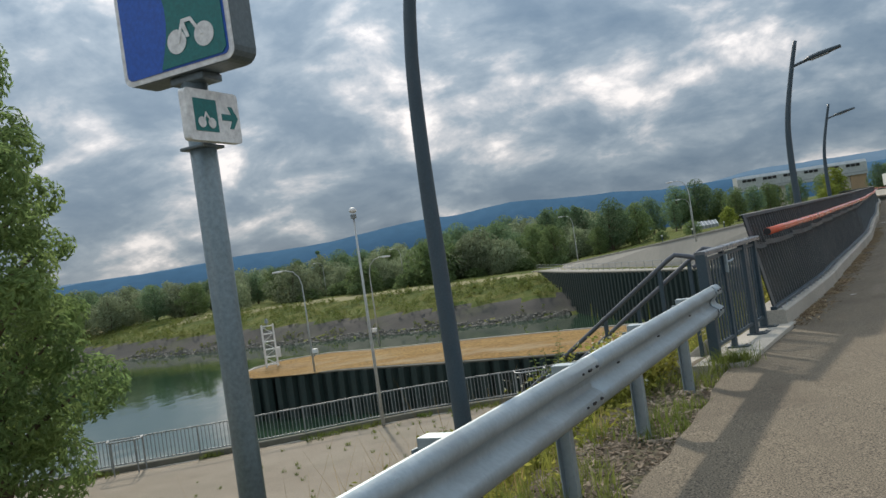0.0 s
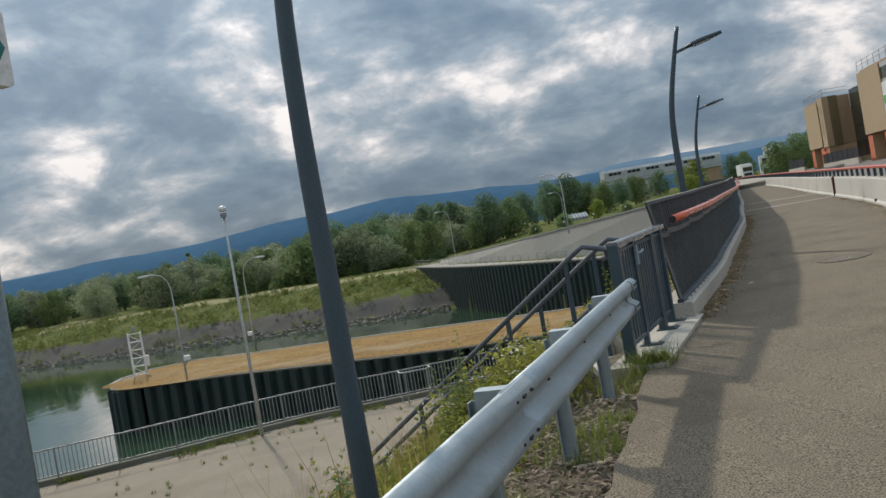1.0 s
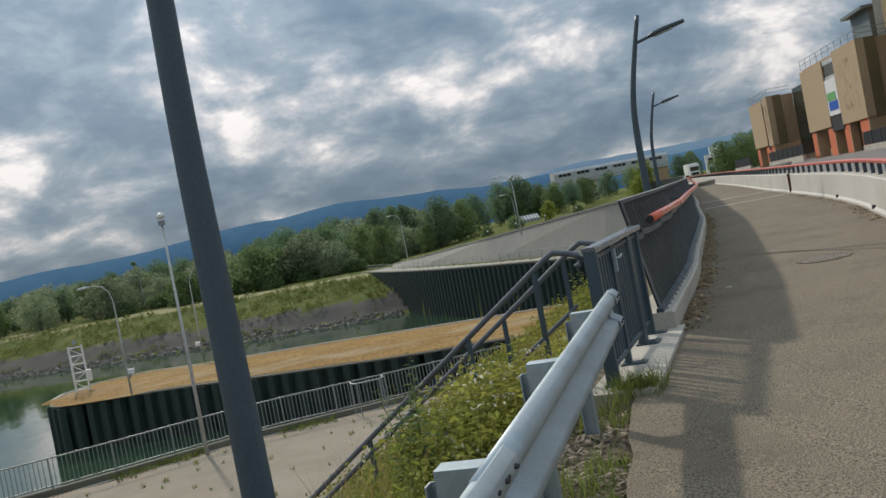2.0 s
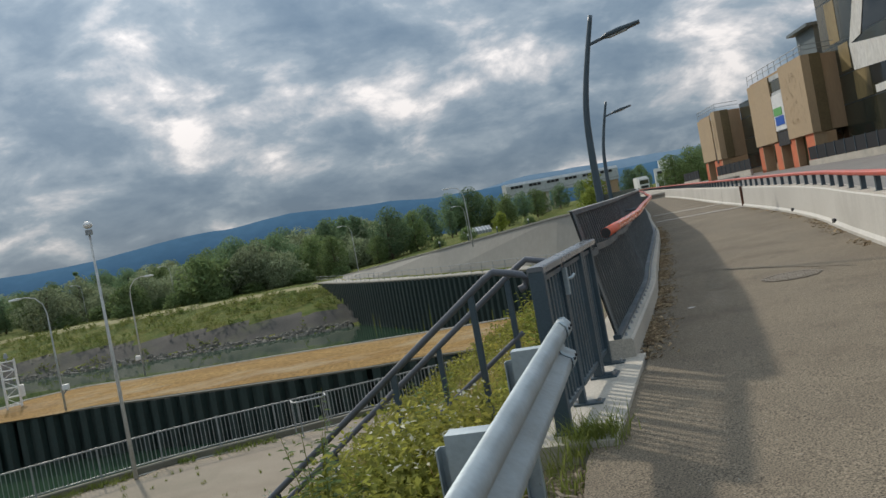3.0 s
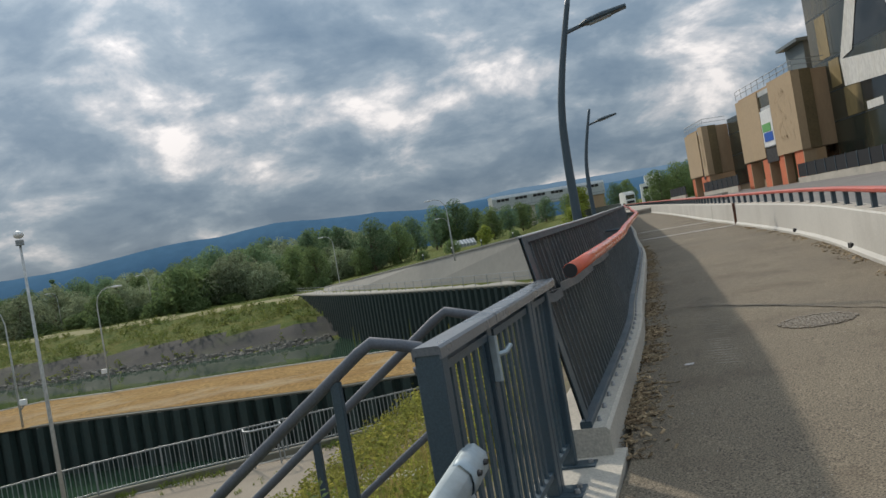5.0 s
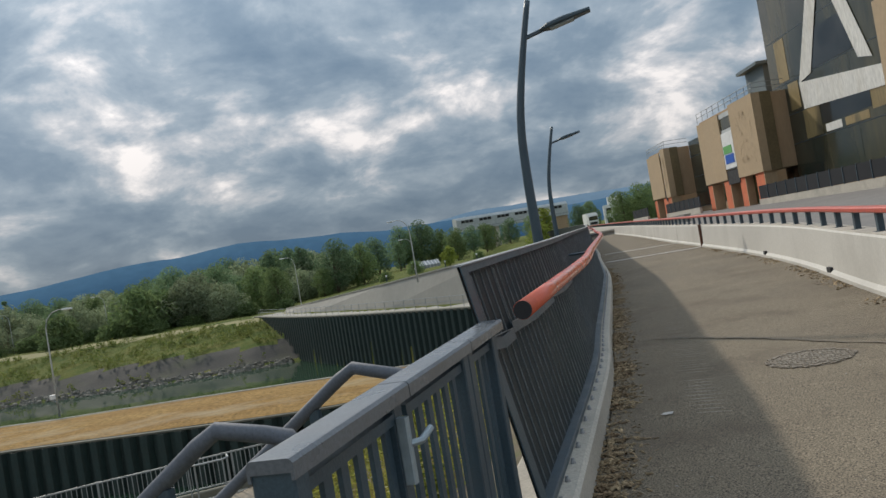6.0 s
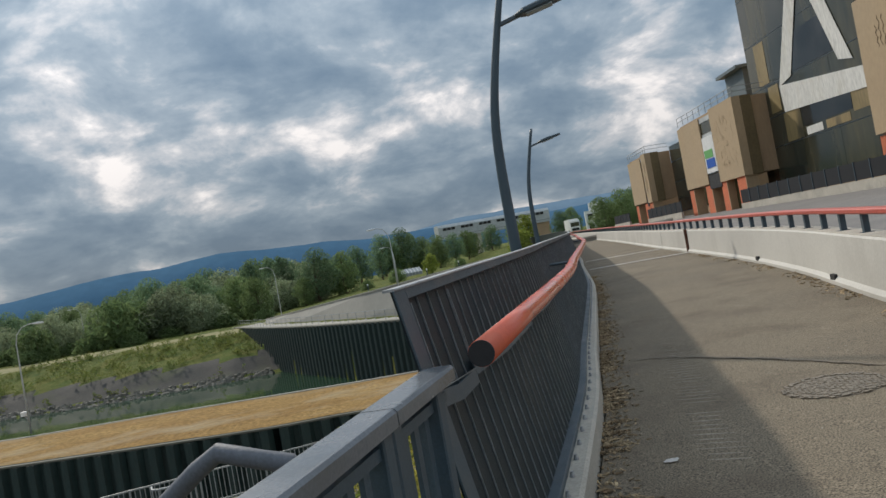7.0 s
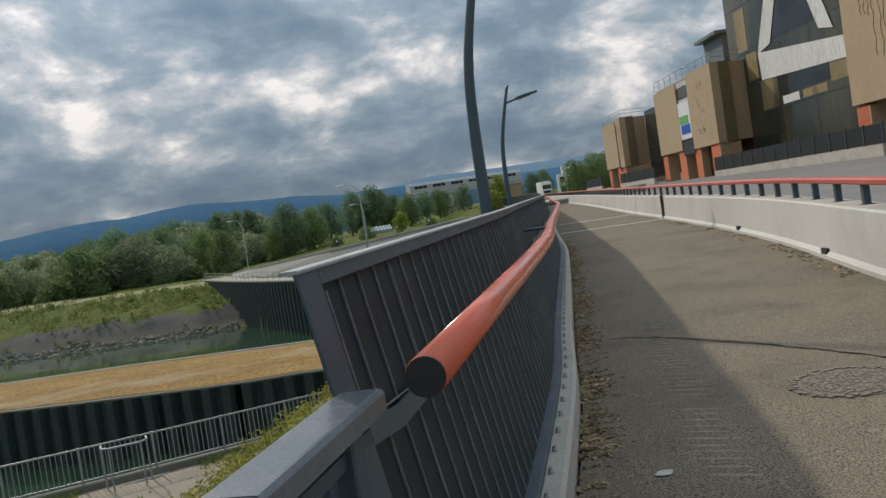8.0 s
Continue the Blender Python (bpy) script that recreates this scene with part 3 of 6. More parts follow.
def make_panel_fence():
    top = root("panel_fence", "anthracite metal fence leaning outward, set with close fins", "fence")
    samples = along([Vector((p.x, p.y, 0)) for p in K2 if p.y < FENCE_Y1], FIN_STEP)
    samples = [(p, d.to_2d()) for p, d in samples]
    step = samples[::4] + [samples[-1]]

    def at(u):
        k = min(int(u / FIN_STEP), len(samples) - 1)
        p, t = samples[k]
        return p + Vector((t.x, t.y, 0)) * (u - k * FIN_STEP), t

    def plate(name, cols, o0, o1, mt, label=""):
        """A thin plate in the fence's face between (along, low, high) columns."""
        bm = bmesh.new()
        prev = None
        for u, lo, hi in cols:
            p, t = at(u)
            ring = [bm.verts.new(fence_point(p, t, f, o)) for f, o in ((lo, o0), (hi, o0), (hi, o1), (lo, o1))]
            if prev:
                for k in range(4):
                    bm.faces.new((prev[k], prev[(k + 1) % 4], ring[(k + 1) % 4], ring[k]))
            else:
                bm.faces.new(ring)
            prev = ring
        bm.faces.new(prev[::-1])
        return part(name, bm, mt, top, label)
    length = FIN_STEP * (len(samples) - 1)
    ends = [k * 0.62 for k in range(int(length / 0.62))]
    bm = bmesh.new()
    sweep(bm, [fence_point(p, t, 0.0) for p, t in step], rect(0.07, 0.04, 0.006))
    part("bottom_profile", bm, M["anthracite"], top)
    bm = bmesh.new()
    sweep(bm, [fence_point(p, t, 1.0, 0.008) for p, t in step], rect(0.045, 0.009, 0.002))
    part("top_profile", bm, M["worn_edge"], top, "pale worn top edge")
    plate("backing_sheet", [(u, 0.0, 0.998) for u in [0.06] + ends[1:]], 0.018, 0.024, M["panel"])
    plate("top_strip", [(u, 0.965, 0.997) for u in [0.132] + ends[1:]], -0.008, -0.002, M["anthracite"])
    plate("end_strip", [(0.0, 0.0, 0.997), (0.13, 0.0, 0.997)], -0.008, -0.002, M["anthracite"])
    for a, b in zip(PANES, PANES[1:]):
        if b > length - 1:
            break
        cols = [(u, field_foot(u) - 0.05, field_foot(u)) for u in (a + 0.003, lerp(a, b, 0.45), lerp(a, b, 0.7), b - 0.003)]
        plate("mid_strip", cols, -0.008, -0.002, M["anthracite"])
        if a > 40:
            continue
        # bright folded lips round the field
        p0, t0 = at(a + 0.01)
        u1 = min(b, a + 0.85) - 0.01
        p1, t1 = at(u1)
        bm = bmesh.new()
        sweep(bm, [fence_point(p0, t0, 0.95, -0.009), fence_point(p0, t0, field_foot(a) + 0.025, -0.009), fence_point(*at(a + 0.035), field_foot(a + 0.035) + 0.004, -0.009), fence_point(p1, t1, field_foot(u1), -0.009)], rect(0.0035, 0.0035), up=Vector((t0.y, -t0.x, 0)))
        part("field_lip", bm, M["fin"], top)
    return top, samples


FENCE, FSAMP = make_panel_fence()


def make_orange_rail():
    top = root("orange_handrail", "thick faded orange tubular handrail along the panel fence", "handrail")
    samples = FSAMP[::6]
    pts = [Vector((p.x - t.y * 0.06, p.y + t.x * 0.06, pz(p.x, p.y) + 1.128)) for p, t in samples]
    pts[0] = pts[0] + (pts[0] - pts[1]).normalized() * 0.07
    part("tube", tube(pts, 0.043, 20), M["orange"], top, smooth=True)
    d = (pts[1] - pts[0]).normalized()
    part("end_cap", tube([pts[0] - d * 0.006, pts[0] - d * 0.001], 0.0415, 20), M["rubber"], top, "black plastic end cap")
    for i in range(6, len(pts), 12):
        p, t = samples[i]
        part("bracket", tube([pts[i], fence_point(p, t, 0.80, 0.0)], 0.014, 8), M["anthracite"], top)


make_orange_rail()

# ---- gate railing on the concrete slab ----
GA, GB = Vector((1.20, 8.345, 0.0)), Vector((2.16, 10.36, 0.0))


def make_slab():
    d = (GB - GA).normalized()
    r = Vector((d.y, -d.x, 0))
    bm = bmesh.new()
    a, b = GA - d * 0.14, GB + d * 0.1
    top, bot = [], []
    for q in (a - r * 0.16, a + r * 0.36, b + r * 0.30, b - r * 0.16):
        top.append(bm.verts.new((q.x, q.y, pz(q.x, q.y) + 0.035)))
        bot.append(bm.verts.new((q.x, q.y, pz(q.x, q.y) - 0.3)))
    bm.faces.new(top)
    bm.faces.new(bot[::-1])
    for i in range(4):
        bm.faces.new((bot[i], bot[(i + 1) % 4], top[(i + 1) % 4], top[i]))
    tagged(part("trim_gate_slab", bm, M["concrete"]), "pale concrete slab under the gate railing", "slab", kind="structure")


make_slab()


def make_gate():
    """Two railing leaves of flat bars with a broad flat top rail."""
    top = root("gate_railing", "anthracite steel railing gate with a broad flat top rail", "railing")
    d = (GB - GA).normalized()
    L_ = (GB - GA).length
    hz_ = 1.10

    def g(s, h):
        q = GA + d * s
        return Vector((q.x, q.y, pz(q.x, q.y) + h))
    for a, b in ((0.075, 0.84), (0.848, 1.62), (1.628, L_)):
        bm = bmesh.new()
        sweep(bm, [g(a, hz_ - 0.02), g(b, hz_ - 0.02)], [(-0.054, -0.026), (-0.046, -0.026), (-0.046, -0.01), (0.046, -0.01), (0.046, -0.026), (0.054, -0.026), (0.054, 0.010), (0.046, 0.019), (0.040, 0.020), (-0.040, 0.020), (-0.046, 0.019), (-0.054, 0.010)])
        part("top_rail", bm, M["rail_grey"], top, "worn grey flat top rail")
        bm = bmesh.new()
        sweep(bm, [g(a + 0.03, 0.16), g(min(b, L_ - 0.13) - 0.03, 0.16)], rect(0.045, 0.03))
        part("bottom_rail", bm, M["anthracite"], top)
        bm = bmesh.new()
        sweep(bm, [g(a + 0.03, hz_ - 0.09), g(b - 0.03, hz_ - 0.09)], rect(0.045, 0.03))
        part("upper_rail", bm, M["anthracite"], top)
    for s, w in ((0.115, 0.10), (0.80, 0.05), (1.58, 0.07), (1.66, 0.07), (L_ - 0.16, 0.08)):
        bm = bmesh.new()
        sweep(bm, [g(s, 0.045), g(s, hz_ - 0.031)], rect(w, 0.07, 0.005), up=d)
        part("post", bm, M["anthracite"], top)
        bm = bmesh.new()
        q = g(s, 0.034)
        ang = math.atan2(d.y, d.x)
        m_ = Matrix.Translation(q) @ Matrix.Rotation(ang, 4, "Z")
        add_box(bm, (-0.06, -0.15, 0.0), (0.06, 0.06, 0.014), m_)
        plate = part("base_plate", bm, M["anthracite"], top)
        for k in (-0.12, 0.035):
            bm = bmesh.new()
            bmesh.ops.create_cone(bm, cap_ends=True, segments=6, radius1=0.016, radius2=0.014, depth=0.022, matrix=m_ @ Matrix.Translation((0, k, 0.024)))
            part("bolt", bm, M["bolt"], plate)
    s = 0.21
    while s < L_ - 0.2:
        if min(abs(s - k) for k in (0.80, 1.58, 1.66)) > 0.05:
            bm = bmesh.new()
            sweep(bm, [g(s, 0.165), g(s, hz_ - 0.085)], rect(0.014, 0.042), up=d)
            part("bar", bm, M["anthracite"], top)
        s += 0.105
    # latch with its bright striker
    bm = bmesh.new()
    r = Vector((d.y, -d.x, 0))
    sweep(bm, [g(0.78, 0.82) + r * 0.04, g(0.78, 1.01) + r * 0.04], rect(0.035, 0.03, 0.005), up=d)
    lat = part("latch", bm, M["galv"], top, "bright steel latch")
    part("latch_handle", tube([g(0.79, 0.93) + r * 0.05, g(0.82, 0.93) + r * 0.075, g(0.90, 0.945) + r * 0.08], 0.011, 8), M["galv"], lat)


make_gate()

# ---- guard rail ----
W_SEC = [(0.022, 0.148), (0.045, 0.150), (0.078, 0.118), (0.083, 0.09), (0.078, 0.062), (0.022, 0.030), (0.012, 0.0), (0.022, -0.030), (0.078, -0.062), (0.083, -0.09), (0.078, -0.118), (0.045, -0.150), (0.022, -0.148)]


def make_guard_rail():
    top = root("guard_rail", "galvanised corrugated steel guard rail on posts", "guard rail")

    def g(s, h=0.0, out=0.0):
        q = RAIL_END - RAIL_DIR * s - RAIL_LEFT * out
        return Vector((q.x, q.y, pz(q.x, q.y) + h))
    spans = [(0.0, 3.98), (3.66, 8.0), (7.7, 12.1), (11.8, 16.3)]
    mid = 0.785 - 0.155
    for k, (a, b) in enumerate(spans):
        bm = bmesh.new()
        o = 0.007 * (k % 2)
        sec = [(x + o, y) for x, y in W_SEC] + [(x - 0.004 + o, y * 0.985) for x, y in W_SEC[::-1]]
        sweep(bm, [g(lerp(b, a, i / 6), mid) for i in range(7)], sec)
        beam = part("beam", bm, M["galv"], top, smooth=True)
        for e in (a, b):
            s0 = 0.08 if e == a else -0.08
            for ds in (0.0, s0 * 1.6):
                for h, out in ((0.09, 0.086), (-0.09, 0.086)):
                    c = g(e + s0 * 0.6 + ds, mid + h, out + o)
                    bm = bmesh.new()
                    rot_ = Matrix((( RAIL_DIR.x, 0, -RAIL_LEFT.x, 0), (RAIL_DIR.y, 0, -RAIL_LEFT.y, 0), (0, 1, 0, 0), (0, 0, 0, 1)))
                    bmesh.ops.create_cone(bm, cap_ends=True, segments=10, radius1=0.011, radius2=0.008, depth=0.012, matrix=Matrix.Translation(c) @ rot_ @ Matrix.Diagonal((2.0, 0.8, 1, 1)))
                    part("bolt", bm, M["hole"], beam)
    # terminal piece lapped over the free end, with slotted bolts
    bm = bmesh.new()
    sec = [(x + 0.011, y * 1.01) for x, y in W_SEC] + [(x + 0.005, y) for x, y in W_SEC[::-1]]
    sweep(bm, [g(lerp(0.20, -0.03, i / 3), mid) for i in range(4)], sec)
    shoe = part("end_shoe", bm, M["galv"], top, "short lapped end piece", smooth=True)
    rot_ = Matrix(((RAIL_DIR.x, 0, -RAIL_LEFT.x, 0), (RAIL_DIR.y, 0, -RAIL_LEFT.y, 0), (0, 1, 0, 0), (0, 0, 0, 1)))
    for s in (0.03, 0.14):
        for h in (0.10, -0.08):
            bm = bmesh.new()
            bmesh.ops.create_cone(bm, cap_ends=True, segments=10, radius1=0.012, radius2=0.009, depth=0.014, matrix=Matrix.Translation(g(s, mid + h, 0.096)) @ rot_ @ Matrix.Diagonal((1.9, 0.8, 1, 1)))
            part("bolt", bm, M["hole"], shoe)
    # dark slots in the valley of the beam
    for s in (1.05, 2.1, 3.1):
        bm = bmesh.new()
        bmesh.ops.create_cone(bm, cap_ends=True, segments=10, radius1=0.010, radius2=0.010, depth=0.012, matrix=Matrix.Translation(g(s, mid + 0.004, 0.014)) @ rot_ @ Matrix.Diagonal((2.2, 0.7, 1, 1)))
        part("slot", bm, M["hole"], top)
    s = 0.72
    while s < 16:
        c = g(s, 0, -0.16)
        ang = math.atan2(RAIL_DIR.y, RAIL_DIR.x)
        foot = min(ground_z(c.x, c.y), pz(c.x, c.y)) - 0.15
        m_ = Matrix.Translation((c.x, c.y, foot)) @ Matrix.Rotation(ang, 4, "Z")
        h = c.z + 0.70 - foot
        bm = bmesh.new()
        for lo, hi in (((-0.028, -0.045, 0), (0.028, -0.039, h)), ((-0.028, 0.039, 0), (0.028, 0.045, h)), ((0.022, -0.039, 0), (0.028, 0.039, h))):
            add_box(bm, lo, hi, m_)
        part("post", bm, M["galv"], top)
        m2 = Matrix.Translation(g(s, mid, -0.075)) @ Matrix.Rotation(ang, 4, "Z")
        bm = bmesh.new()
        add_box(bm, (-0.045, -0.085, -0.13), (0.045, 0.085, -0.122), m2)
        add_box(bm, (-0.045, -0.085, 0.112), (0.045, 0.085, 0.12), m2)
        add_box(bm, (-0.045, -0.085, -0.122), (-0.037, 0.085, 0.112), m2)
        part("spacer", bm, M["galv"], top)
        s += 1.5


make_guard_rail()

# ---- sheet piles, island, quay ----


def pile_mesh(name, w, depth, height):
    """One trough-shaped sheet pile, w wide, hanging down from its top at z = 0."""
    prof = [(0, 0), (0.30 * w, 0), (0.45 * w, -depth), (0.85 * w, -depth), (w, 0)]
    th = 0.03
    bm = bmesh.new()
    cols = []
    for x, y in prof:
        cols.append([bm.verts.new((x, y, 0)), bm.verts.new((x, y, -height)), bm.verts.new((x, y + th, -height)), bm.verts.new((x, y + th, 0))])
    for a, b in zip(cols, cols[1:]):
        for k in range(4):
            bm.faces.new((a[k], a[(k + 1) % 4], b[(k + 1) % 4], b[k]))
    bmesh.ops.recalc_face_normals(bm, faces=bm.faces)
    me = bpy.data.meshes.new(name)
    bm.to_mesh(me)
    bm.free()
    me.materials.append(M["pile"])
    return me


def pile_row(parent, line, z, w, me):
    """Piles side by side along a plan line, their troughs to the line's right."""
    for p, d in along([Vector((a[0], a[1], z)) for a in line], w):
        ob = part("steel_sheet", me, None, parent)
        ob.matrix_basis = Matrix.Translation(p) @ Matrix.Rotation(math.atan2(d.y, d.x), 4, "Z")


ISL_NEAR = smooth_line([(-31.2, 73.0), (-29.6, 70.8), (-25, 69.4), (-19.8, 68.2), (-9.7, 64.0), (-0.5, 60.6), (5, 59.5), (14, 55.5), (22, 52)], 1.0)
ISL_FAR = [(28, 60), (12, 72.8), (6, 74.2), (-10, 79.6), (-21, 82.5), (-27, 85.2), (-31.5, 83.5), (-32.8, 79.5), (-32.4, 75.5)]


def make_island():
    top = root("lock_island", "long pier of sheet piles topped with dry yellow grass", "pier")
    outline = [(p[0], p[1]) for p in ISL_NEAR] + ISL_FAR
    body = prism(outline, -13.0, ISLAND_Z - 0.06)
    part("fill", body, M["pile"], top)
    # grassed top, slightly uneven
    inner = []
    c = Vector((-5, 69))
    for x, y in outline:
        v = Vector((x, y))
        d = (c - v)
        inner.append(v + Vector((0, math.copysign(0.5, d.y))) + Vector((math.copysign(0.3, d.x), 0)))
    verts, faces = [], []
    n = len(inner)
    rows = 7
    near = inner[:len(ISL_NEAR)]
    far = inner[len(ISL_NEAR):][::-1]
    far_line = sorted([(p.x, p.y) for p in far] + [(-32.9, 77.5)])
    for i in range(80):
        x = lerp(-32.2, 24, i / 79)
        yn = next((lerp(a.y, b.y, (x - a.x) / (b.x - a.x)) for a, b in zip(near, near[1:]) if a.x <= x <= b.x), near[0].y if x < near[0].x else near[-1].y)
        yf = next((lerp(a[1], b[1], (x - a[0]) / (b[0] - a[0])) for a, b in zip(far_line, far_line[1:]) if a[0] <= x <= b[0]), far_line[-1][1])
        if x < -31:
            f = (x + 33.2) / 2.2
            m_ = (yn + yf) / 2
            yn, yf = lerp(m_, yn, f), lerp(m_, yf, f)
        for k in range(rows):
            y = lerp(yn, yf, k / (rows - 1))
            e = 0.0 if k in (0, rows - 1) else 0.12 + 0.10 * noise.noise((x * 0.3, y * 0.3, 7))
            verts.append((x, y, ISLAND_Z - 0.02 + e))
    for i in range(79):
        for k in range(rows - 1):
            faces.append((i * rows + k, (i + 1) * rows + k, (i + 1) * rows + k + 1, i * rows + k + 1))
    part("grass_top", mesh("grass_top", verts, faces, M["dry_grass"], True), None, top, "dry yellow grass and gravel")
    bm = bmesh.new()
    sweep(bm, [(p[0], p[1], ISLAND_Z - 0.08) for p in ISL_NEAR], rect(0.30, 0.13, 0.02))
    part("capping_beam", bm, M["dark_kerb"], top)
    bm = bmesh.new()
    sweep(bm, [(x, y, ISLAND_Z - 0.08) for x, y in ISL_FAR], rect(0.35, 0.2, 0.02))
    part("capping_beam", bm, M["capping"], top)
    me = pile_mesh("sheet_pile", 1.25, 0.42, 6.0)
    pile_row(top, [(p[0], p[1]) for p in ISL_NEAR], ISLAND_Z - 0.15, 1.25, me)


make_island()


def make_quay():
    top = root("quay_wall", "dark steel sheet pile quay wall above the water", "quay")
    line = smooth_line(QUAY[::-1], 4.0)
    pile_row(top, [(p[0], p[1]) for p in line], QUAY_Z + 0.1, 1.3, pile_mesh("sheet_pile", 1.3, 0.45, 8.5))
    bm = bmesh.new()
    sweep(bm, [(p[0], p[1], QUAY_Z + 0.10) for p in line], rect(0.7, 0.24, 0.03))
    part("capping_beam", bm, M["dark_kerb"], top)
    # thin railing on the quay
    rl = [(p[0] + 0.6, p[1] + 0.2, QUAY_Z + 0.3) for p in line]
    for h in (0.55, 1.05):
        part("rail", tube([(x, y, z + h) for x, y, z in rl], 0.03, 6), M["galv_dull"], top)
    for p, d in along([Vector(q) for q in rl], 2.5):
        bm = bmesh.new()
        sweep(bm, [p - Vector((0, 0, 0.2)), p + Vector((0, 0, 1.05))], rect(0.05, 0.05))
        part("post", bm, M["galv_dull"], top)


make_quay()


def make_retaining_wall():
    """The sloped grey wall that climbs from the quay to the bridge."""
    top = root("retaining_wall", "smooth grey concrete retaining wall climbing to the bridge", "wall")
    line = [(-3.5, 168), (1.2, 150), (10.8, 118), (21, 90), (31, 69)]
    tops = [-3.3, -2.5, -0.9, 0.75, 1.4]
    bm = bmesh.new()
    rings = []
    for (x, y), zt in zip(line, tops):
        rings.append([bm.verts.new(v) for v in ((x, y, QUAY_Z - 0.4), (x + 1.2, y + 0.5, zt), (x + 1.8, y + 0.7, zt), (x + 2.2, y + 0.9, QUAY_Z - 0.4))])
    for a, b in zip(rings, rings[1:]):
        for k in range(4):
            bm.faces.new((a[k], a[(k + 1) % 4], b[(k + 1) % 4], b[k]))
    bm.faces.new(rings[0])
    bm.faces.new(rings[-1][::-1])
    part("wall_face", bm, M["apron"], top)
    bm = bmesh.new()
    sweep(bm, [(x + 1.5, y + 0.6, z + 0.06) for (x, y), z in zip(line, tops)], rect(0.9, 0.16))
    part("coping", bm, M["concrete"], top)


make_retaining_wall()

# terrace quay: wall face, kerb and railing
bm = bmesh.new()
sweep(bm, [(x, y, TERRACE_Z - 4.2) for x, y in TERRACE_EDGE], [(-0.5, -4.2), (0.35, -4.2), (0.35, 4.16), (-0.5, 4.16)])
tagged(part("wall_terrace_edge", bm, M["concrete"]), "concrete quay wall edging the gravel terrace", "wall", kind="structure")
bm = bmesh.new()
sweep(bm, [(x, y, TERRACE_Z + 0.06) for x, y in TERRACE_EDGE], rect(0.32, 0.2, 0.02))
tagged(part("trim_terrace_kerb", bm, M["dark_kerb"]), "low concrete kerb under the terrace railing", "kerb", kind="structure")


def make_terrace_railing():
    posts = along([Vector((x, y, TERRACE_Z + 0.15)) for x, y in smooth_line(TERRACE_EDGE[1:], 2.0)], 2.0)
    bar = bmesh.new()
    add_box(bar, (-0.012, -0.012, 0.1), (0.012, 0.012, 1.0))
    bar_me = bpy.data.meshes.new("bar")
    bar.to_mesh(bar_me)
    bar.free()
    bar_me.materials.append(M["galv_dull"])
    for i, ((a, d), (b, _)) in enumerate(zip(posts, posts[1:])):
        u = (b - a).normalized()
        ang = math.atan2(u.y, u.x)
        top = root("railing_panel", "grey steel bar railing along the terrace edge", "railing", tuple(a), "terrace railing", turn=math.degrees(ang))
        n = (b - a).length
        bm = bmesh.new()
        add_box(bm, (-0.03, -0.03, -0.12), (0.03, 0.03, 1.06), bevel=0.006)
        part("post", bm, M["galv_dull"], top)
        for z in (0.09, 1.02):
            bm = bmesh.new()
            add_box(bm, (0, -0.022, z - 0.02), (n, 0.022, z + 0.025))
            part("rail", bm, M["galv_dull"], top)
        k = 0.14
        while k < n - 0.05:
            ob = part("bar", bar_me, None, top)
            ob.location = (k, 0, 0)
            k += 0.14


make_terrace_railing()


def ladder_hoop(x, y, turn):
    top = root("ladder_hoop", "curved steel hoop of a ladder landing in the railing", "ladder", (x, y, TERRACE_Z), turn=turn)
    pts = [(-0.6, 0, 1.22), (-0.6, -0.45, 1.22), (-0.42, -0.62, 1.22), (0.42, -0.62, 1.22), (0.6, -0.45, 1.22), (0.6, 0, 1.22)]
    part("hoop", tube(pts, 0.03, 8), M["galv_dull"], top)
    for px, py in ((-0.6, -0.02), (0.6, -0.02), (-0.42, -0.6), (0.42, -0.6)):
        part("post", tube([(px, py, 0), (px, py, 1.22)], 0.025, 8), M["galv_dull"], top)


ladder_hoop(-2.4, 33.6, 10)
ladder_hoop(-17.2, 28.7, 20)

# ---- stairs with handrails ----
ST_N = Vector((-0.9, 0.43, 0)).normalized()
ST_D = Vector((0.43, 0.9, 0)).normalized()
ST_A, ST_B = Vector((1.04, 9.03, 0.0)), Vector((1.47, 9.93, 0.0))
ST_SLOPE, ST_RUN = 0.70, 6.6


def make_stairs():
    top = root("stairs", "steep concrete stairs down to the gravel terrace", "stairs")
    o = (ST_A + ST_B) / 2
    z0 = pz(o.x, o.y) + 0.02
    n = int(ST_RUN / 0.26)
    for i in range(n):
        a = o + ST_N * (0.05 + i * 0.26)
        z = z0 - (i + 1) * 0.26 * ST_SLOPE
        bm = bmesh.new()
        m_ = Matrix.Translation((a.x, a.y, z)) @ Matrix.Rotation(math.atan2(ST_N.y, ST_N.x), 4, "Z")
        add_box(bm, (0, -0.55, -0.2), (0.30, 0.55, 0.0), m_, 0.008)
        part("step", bm, M["concrete"], top)
    for s in (-0.62, 0.62):
        p = o + ST_D * s
        q = p + ST_N * ST_RUN
        bm = bmesh.new()
        sweep(bm, [(p.x, p.y, z0 - 0.12), (q.x, q.y, z0 - 0.12 - ST_RUN * ST_SLOPE)], rect(0.12, 0.34, 0.01))
        part("stringer", bm, M["concrete"], top)


make_stairs()


